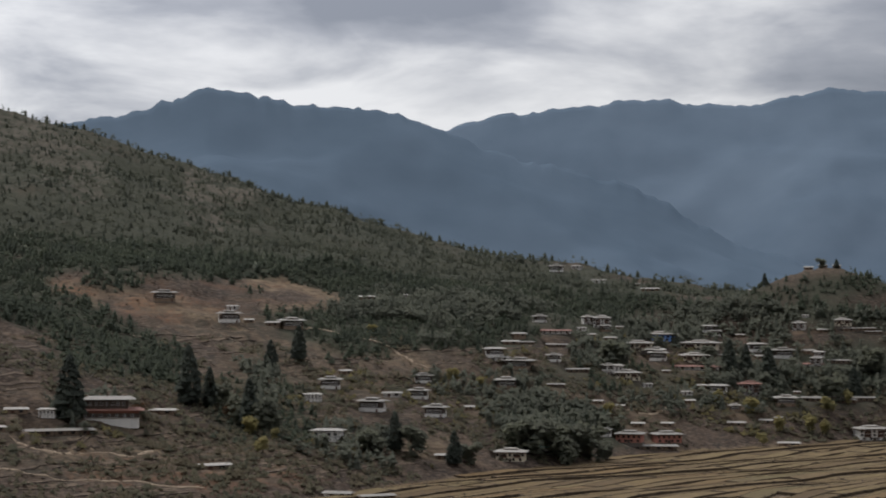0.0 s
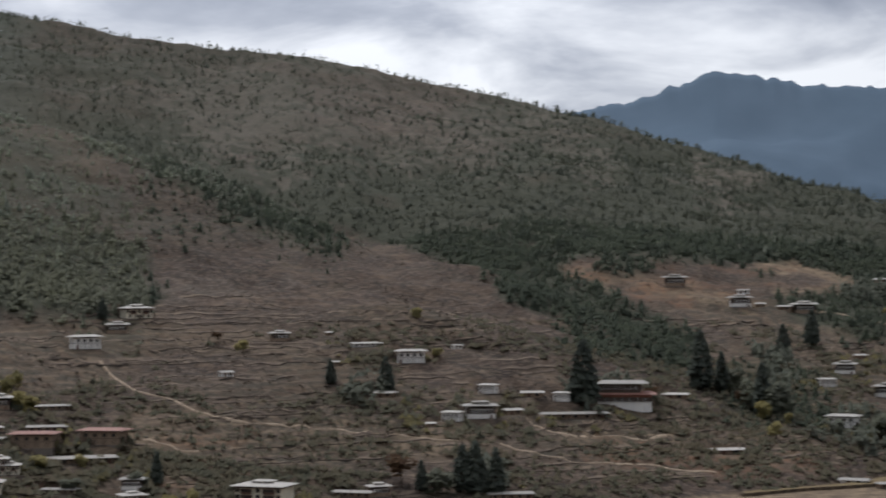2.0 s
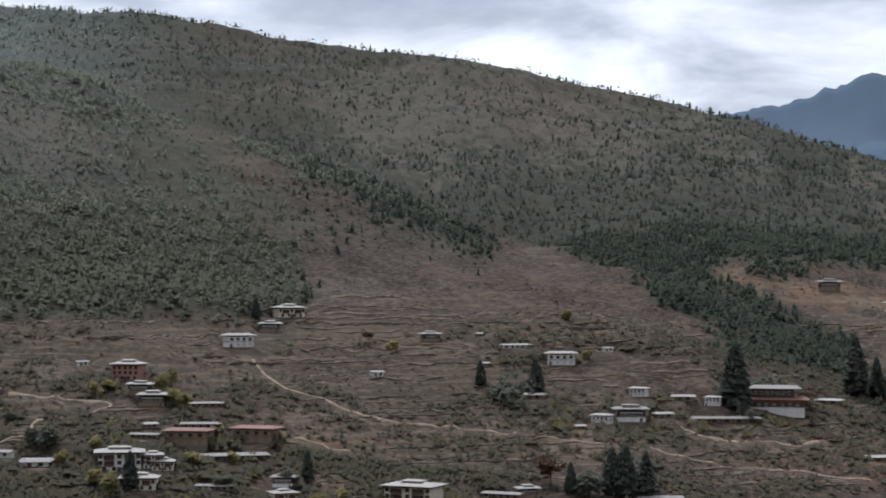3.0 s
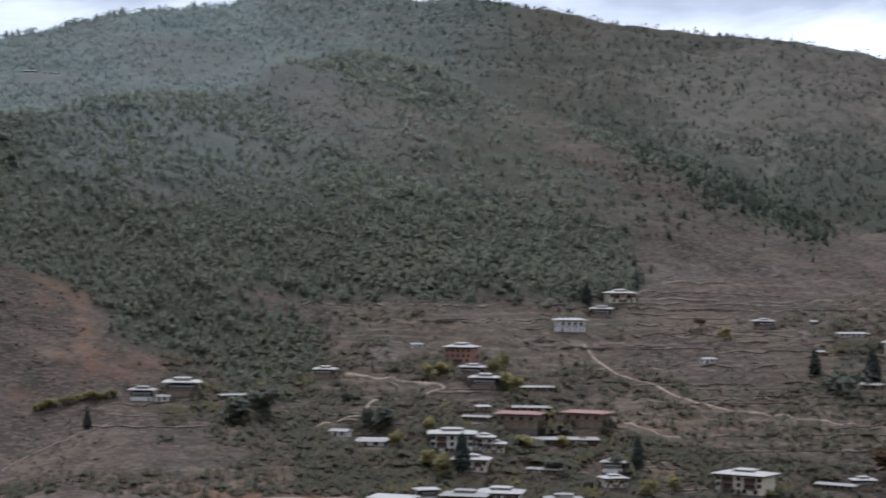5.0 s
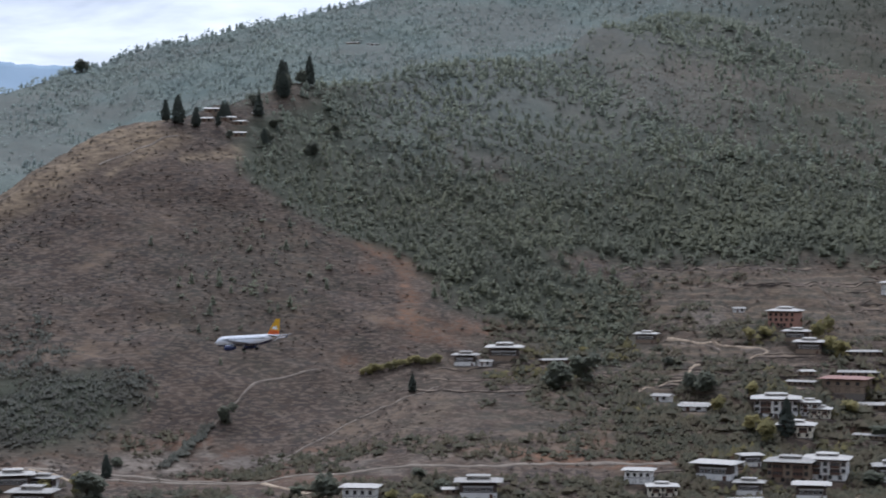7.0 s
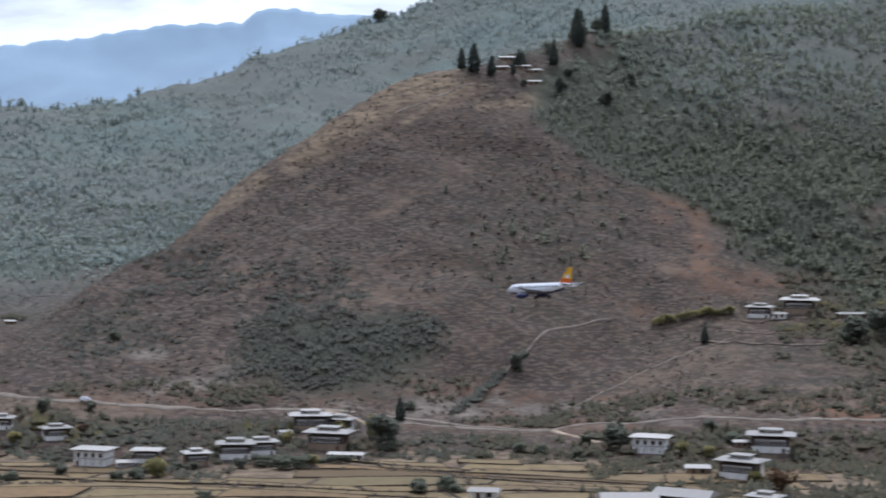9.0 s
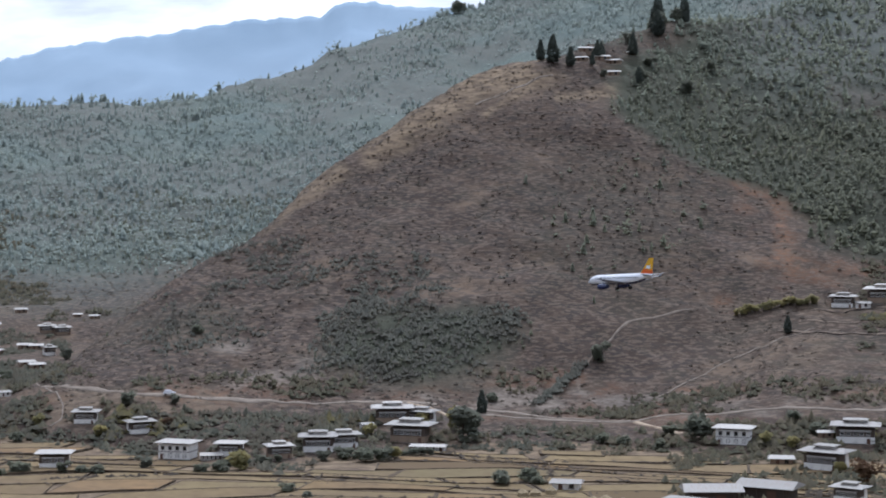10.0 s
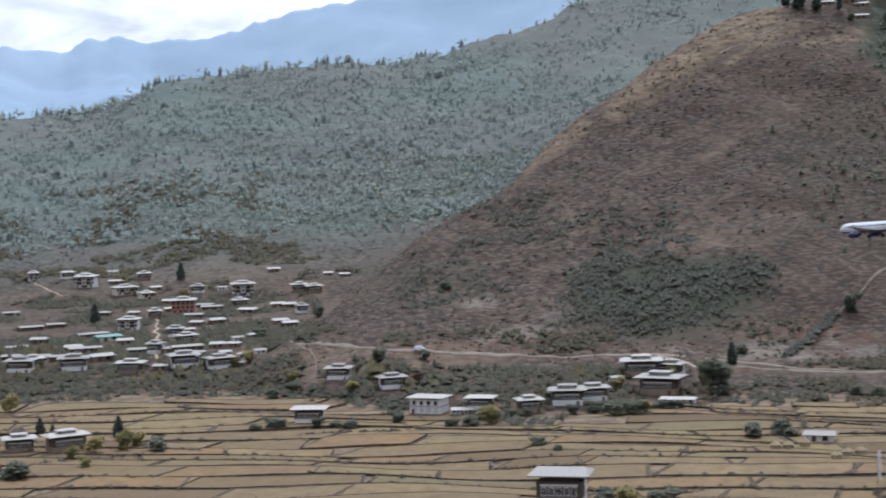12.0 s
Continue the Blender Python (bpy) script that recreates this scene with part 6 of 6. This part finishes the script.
rng, x, y, z, az, r = scatter(19, 42000, 44, 61, 690, 960)
keep = spread(THICKETS, az, np.degrees(np.arctan2(z - EYE, r)), x, y, 97, 22, 1.0, .6) * .7 > rng.uniform(0, 1, len(x))
x, y, z = x[keep], y[keep], z[keep]
open_way = clear_of_tracks(x, y)
x, y, z = x[open_way], y[open_way], z[open_way]
# and up the dark gully beside it
along = np.repeat(np.linspace(0, 1, 60), 3)
gx, gy = np.interp(along, (0, .4, 1), (-519, -527, -536)) + rng.normal(0, .8, 180), np.interp(along, (0, .4, 1), (474, 494, 515)) + rng.normal(0, .8, 180)
x, y, z = np.concatenate((x, gx)), np.concatenate((y, gy)), np.concatenate((z, height(gx, gy)))
planted("hill_thicket", BUSHES, x, y, z - .1, rng.uniform(.8, 1.7, len(x)) ** 2, .8, rng, THICKET_LEAF, "greyish green thicket low on the bare hill, paled for haze", "thicket")


# ---- the airliner on its approach ----
def gloss(name, c, rough=.25):
    m = Mat(name, rough, 0, .5)
    m.colour(m.mix(m.ramp(m.noise(2.5, 4, local=True), (.4, (0,)), (.8, (.2,))), c, tuple(q * .8 for q in c)))
    m.b.inputs["Coat Weight"].default_value = .3
    return m.m


PAINT_WHITE, PAINT_NAVY = gloss("white_aircraft_paint", (.82, .82, .82)), gloss("navy_aircraft_paint", (.018, .025, .085))
PAINT_YELLOW, PAINT_ORANGE = gloss("yellow_aircraft_paint", (.80, .44, .03)), gloss("orange_aircraft_paint", (.72, .14, .03))
WING_GREY, TYRE = gloss("wing_grey_paint", (.24, .25, .27), .4), plain("black_tyre_rubber", (.02, .02, .02), .9)


def wing_solid(root, tip, thick):
    """A tapered, swept slab: root and tip as (x front, x rear, y, z)."""
    bm = bmesh.new()
    v = []
    for xf, xr, y, z, t in ((*root, thick), (*tip, thick * .3)):
        for x, s in ((xf, .15), (xf - (xf - xr) * .3, 1), (xr, .08)):
            v.append((bm.verts.new((x, y, z + t * s / 2)), bm.verts.new((x, y, z - t * s / 2))))
    for k in (0, 1):
        a, b, c, d = v[k], v[k + 1], v[k + 4], v[k + 3]
        bm.faces.new((a[0], b[0], c[0], d[0]))
        bm.faces.new((d[1], c[1], b[1], a[1]))
    bm.faces.new((v[0][0], v[3][0], v[3][1], v[0][1]))
    bm.faces.new((v[2][1], v[5][1], v[5][0], v[2][0]))
    for k in (0, 3):
        loop = [v[k][0], v[k + 1][0], v[k + 2][0], v[k + 2][1], v[k + 1][1], v[k][1]]
        bm.faces.new(loop if k else loop[::-1])
    bmesh.ops.recalc_face_normals(bm, faces=bm.faces)
    return bm


def fin_solid(outline, thick):
    """An upright slab in the x-z plane."""
    bm = bmesh.new()
    a = [bm.verts.new((x, -thick / 2, z)) for x, z in outline]
    b = [bm.verts.new((x, thick / 2, z)) for x, z in outline]
    bm.faces.new(a)
    bm.faces.new(b[::-1])
    for i in range(len(a)):
        j = (i + 1) % len(a)
        bm.faces.new((a[j], a[i], b[i], b[j]))
    bmesh.ops.recalc_face_normals(bm, faces=bm.faces)
    return bm


def tube(x0, x1, y, z, r, steps=((0, .82), (.12, 1), (.55, 1), (1, .62))):
    """A turned body along x."""
    v, f, n = [], [], 18
    for s, q in steps:
        for i in range(n):
            a = i * 2 * math.pi / n
            v.append((x0 + (x1 - x0) * s, y + math.cos(a) * r * q, z + math.sin(a) * r * q))
    for k in range(len(steps) - 1):
        for i in range(n):
            j = (i + 1) % n
            f.append((k * n + i, k * n + j, k * n + n + j, k * n + n + i))
    f += [tuple(range(n))[::-1], tuple(range((len(steps) - 1) * n, len(steps) * n))]
    bm = bmesh.new()
    bv = [bm.verts.new(p) for p in v]
    for q in f:
        bm.faces.new([bv[i] for i in q])
    bmesh.ops.recalc_face_normals(bm, faces=bm.faces)
    return bm


def wheel(x, y, z, r, w):
    bm = tube(0, w, 0, 0, r, ((0, .8), (.2, 1), (.8, 1), (1, .8)))
    bmesh.ops.transform(bm, matrix=Matrix.Translation((x, y - w / 2, z)) @ Matrix.Rotation(math.pi / 2, 4, "Z"), verts=bm.verts)
    return bm


def airliner():
    p = tagged(new("airliner"), "white airliner with navy belly and yellow-orange tail fin", "aircraft")
    # body: station along x, radius, height of the centre line
    stations = [(16.9, .05, -.55), (16.6, .5, -.5), (15.8, 1.05, -.32), (14.6, 1.55, -.15), (13.0, 1.88, -.03), (11, 1.98, 0), (4, 1.98, 0), (-4, 1.98, 0),
                (-7, 1.95, .03), (-10, 1.65, .3), (-13, 1.12, .72), (-15.5, .6, 1.1), (-16.8, .25, 1.3)]
    n = 28
    ring = [[(x, math.sin(2 * math.pi * i / n) * q, zc + math.cos(2 * math.pi * i / n) * q * 1.04) for i in range(n)] for x, q, zc in stations]
    verts = [v for r in ring for v in r]
    upper, lower = [], []
    for k in range(len(ring) - 1):
        for i in range(n):
            j = (i + 1) % n
            face = (k * n + i, k * n + n + i, k * n + n + j, k * n + j)
            under = math.cos(2 * math.pi * (i + .5) / n) < -.55 and -11 < stations[k][0] < 16.7
            (lower if under else upper).append(face)
    upper.append(tuple(range((len(ring) - 1) * n, len(ring) * n)))
    body = part("fuselage", raw_mesh("fuselage", verts, upper, PAINT_WHITE, smooth=True), None, p)
    part("belly", raw_mesh("belly", verts, lower, PAINT_NAVY, smooth=True), None, p, "dark navy painted belly")
    glass = bpy.data.meshes.new("cabin_window")
    block(0, 0, 0, .28, .05, .4).to_mesh(glass)
    for i in range(34):
        for side in (-1, 1):
            part("cabin_window", glass, PANE, body).location = (11.5 - i * .66, side * 1.95, .42)
    part("windscreen", block(15.25, 0, .3, .75, 1.9, .5, taper=.75), PANE, body, "dark cockpit windscreen")
    for s in (-1, 1):
        w = part("wing", wing_solid((5.2, -2.4, s * 1.4, -1.1), (-3.6, -5.3, s * 17, .55), .85), WING_GREY, p)
        part("flap", wing_solid((-2.3, -4.3, s * 2.2, -1.35), (-3.7, -4.9, s * 11.5, -.35), .25), WING_GREY, w)
        part("wingtip_fence", fin_solid([(-3.9, .2), (-5.5, .1), (-5.9, 1.2), (-5.2, 1.2)], .08), WING_GREY, w).location.y = s * 17
        e = part("engine", tube(6.4, 1.6, s * 5.75, -2.5, 1.15), PAINT_NAVY, p, "dark navy engine nacelle")
        part("intake", tube(6.5, 6.2, s * 5.75, -2.5, .95, ((0, 1), (1, 1))), TYRE, e)
        part("pylon", block(2.8, s * 5.75, -1.75, 3.6, .35, .8), WING_GREY, e)
        part("tailplane", wing_solid((-12.6, -15.9, s * .7, 1.1), (-15.6, -17.0, s * 6.2, 1.6), .4), WING_GREY, p)
        g = part("main_gear", block(-1.2, s * 3.8, -3.4, .35, .35, 2.3), WING_GREY, p)
        for y in (-.35, .35):
            part("tyre", wheel(-1.2, s * 3.8 + y, -3.4, .6, .4), TYRE, g)
    g = part("nose_gear", block(11.4, 0, -3.3, .25, .25, 1.9), WING_GREY, p)
    for y in (-.22, .22):
        part("tyre", wheel(11.4, y, -3.3, .42, .25), TYRE, g)
    fin = part("fin", fin_solid([(-10.2, 1.7), (-15.0, 7.6), (-16.9, 7.6), (-15.9, 1.5)], .4), PAINT_YELLOW, p, "yellow upper tail fin")
    part("fin_panel", fin_solid([(-10.4, 1.72), (-12.0, 3.7), (-16.25, 3.0), (-15.95, 1.5)], .42), PAINT_ORANGE, fin, "orange lower fin panel")
    part("fin_emblem", fin_solid([(-12.9, 3.6), (-13.8, 5.0), (-14.6, 4.6), (-15.5, 5.3), (-15.2, 4.2), (-15.9, 3.9), (-14.4, 3.5), (-13.8, 3.9)], .44), PAINT_WHITE, fin, "plain white emblem shape")
    return p


airliner().matrix_basis = pose(-523.0, 522.5, 50.6, 0, 4, 183)


# ---- vehicles on the hill road ----
def vehicle(x, y, turn, paint, label):
    v = tagged(new("car"), label, "car", "cars on the hill road")
    bm = bmesh.new()
    outline = [(-2.1, .35), (-2.15, .95), (-1.9, 1.15), (-1.5, 1.75), (.5, 1.78), (1.15, 1.1), (2.1, .95), (2.15, .4)]
    a = [[bm.verts.new((px, s * .85 * (1 if pz < 1.3 else .86), pz)) for px, pz in outline] for s in (-1, 1)]
    bm.faces.new(a[0][::-1])
    bm.faces.new(a[1])
    for i in range(len(outline)):
        j = (i + 1) % len(outline)
        bm.faces.new((a[0][i], a[0][j], a[1][j], a[1][i]))
    bmesh.ops.recalc_face_normals(bm, faces=bm.faces)
    part("body", bm, paint, v)
    part("side_window", block(-.45, 0, 1.22, 1.9, 1.62, .4, taper=.92), PANE, v)
    for wx in (-1.35, 1.35):
        for wy in (-.78, .78):
            part("wheel", wheel(wx, wy, .34, .34, .22), TYRE, v)
    v.matrix_basis = pose(x, y, ground_at(x, y) + .46, 0, 0, turn)


vehicle(-585, 358, 50, PAINT_WHITE, "white car on the dusty hill road")


# ---- on the rice fields ----
def straw_heap_material():
    m = Mat("stacked_rice_straw", .95, spec=.1)
    m.colour(m.ramp(m.noise(.35, 5, .6, (1, 1, 3), True), (.35, (.20, .155, .09)), (.65, (.42, .34, .21))))
    return m.bump(m.noise(.2, 4, local=True), .6, .08).m


HEAP = straw_heap_material()


def haystack(x, y, seed):
    """A low round straw stack with a slumped cap."""
    g = random.Random(seed)
    rings = [(0, 1.5), (.5, 1.55), (1.1, 1.45), (1.35, 1.7), (1.8, 1.1), (2.2, .45), (2.35, .05)]
    v = [(math.cos(i * .4488) * q * g.uniform(.9, 1.1), math.sin(i * .4488) * q * g.uniform(.9, 1.1), z + g.uniform(-.06, .06)) for z, q in rings for i in range(14)]
    f = [(k * 14 + i, k * 14 + (i + 1) % 14, k * 14 + 14 + (i + 1) % 14, k * 14 + 14 + i) for k in range(len(rings) - 1) for i in range(14)]
    ob = new("haystack")
    part("mound", raw_mesh("mound", v, f[:42], HEAP), None, ob)
    part("cap", raw_mesh("cap", v, f[42:], HEAP), None, ob, "slumped straw cap")
    ob.matrix_basis = pose(x, y, .15, 0, 0, g.uniform(0, 360))
    tagged(ob, "round stack of pale rice straw on stubble", "haystack", "haystacks on the stubble")


HAYSTACKS = [(-397, 358), (-395, 361), (-395, 367), (-374, 359), (-376, 365), (-375, 369)]
for k, (x, y) in enumerate(HAYSTACKS):
    haystack(x, y, k)


def prayer_flag(x, y, tall, turn):
    """A tall pole with a long narrow white cloth along it."""
    ob = new("prayer_flag")
    part("pole", tube_up(.07, tall), PALEWOOD, ob)
    n = 12
    v = [(k % 2 * .75 + .08, .08 * math.sin(k // 2 * 1.3), tall * .22 + tall * .74 * (k // 2) / (n - 1)) for k in range(2 * n)]
    v += [(p[0], p[1] + .03, p[2]) for p in v]
    f = [(2 * k, 2 * k + 1, 2 * k + 3, 2 * k + 2) for k in range(n - 1)]
    f += [tuple(i + 2 * n for i in reversed(q)) for q in f]
    part("cloth", raw_mesh("cloth", v, f, CLOTH), None, ob, "faded white flag cloth")
    ob.matrix_basis = pose(x, y, 0, 0, 0, turn)
    tagged(ob, "tall white prayer flag on a wooden pole", "flag", "prayer flags")


def tube_up(r, h):
    bm = tube(0, h, 0, 0, r, ((0, 1), (1, .6)))
    bmesh.ops.transform(bm, matrix=Matrix.Rotation(-math.pi / 2, 4, "Y"), verts=bm.verts)
    return bm


CLOTH = plaster("faded_white_cloth", (.75, .74, .72), .2)
FLAGS = [(-340, 340), (-339, 342), (-337, 345)]
for k, (x, y) in enumerate(FLAGS):
    prayer_flag(x, y, 9.5 - k, 40 + 25 * k)
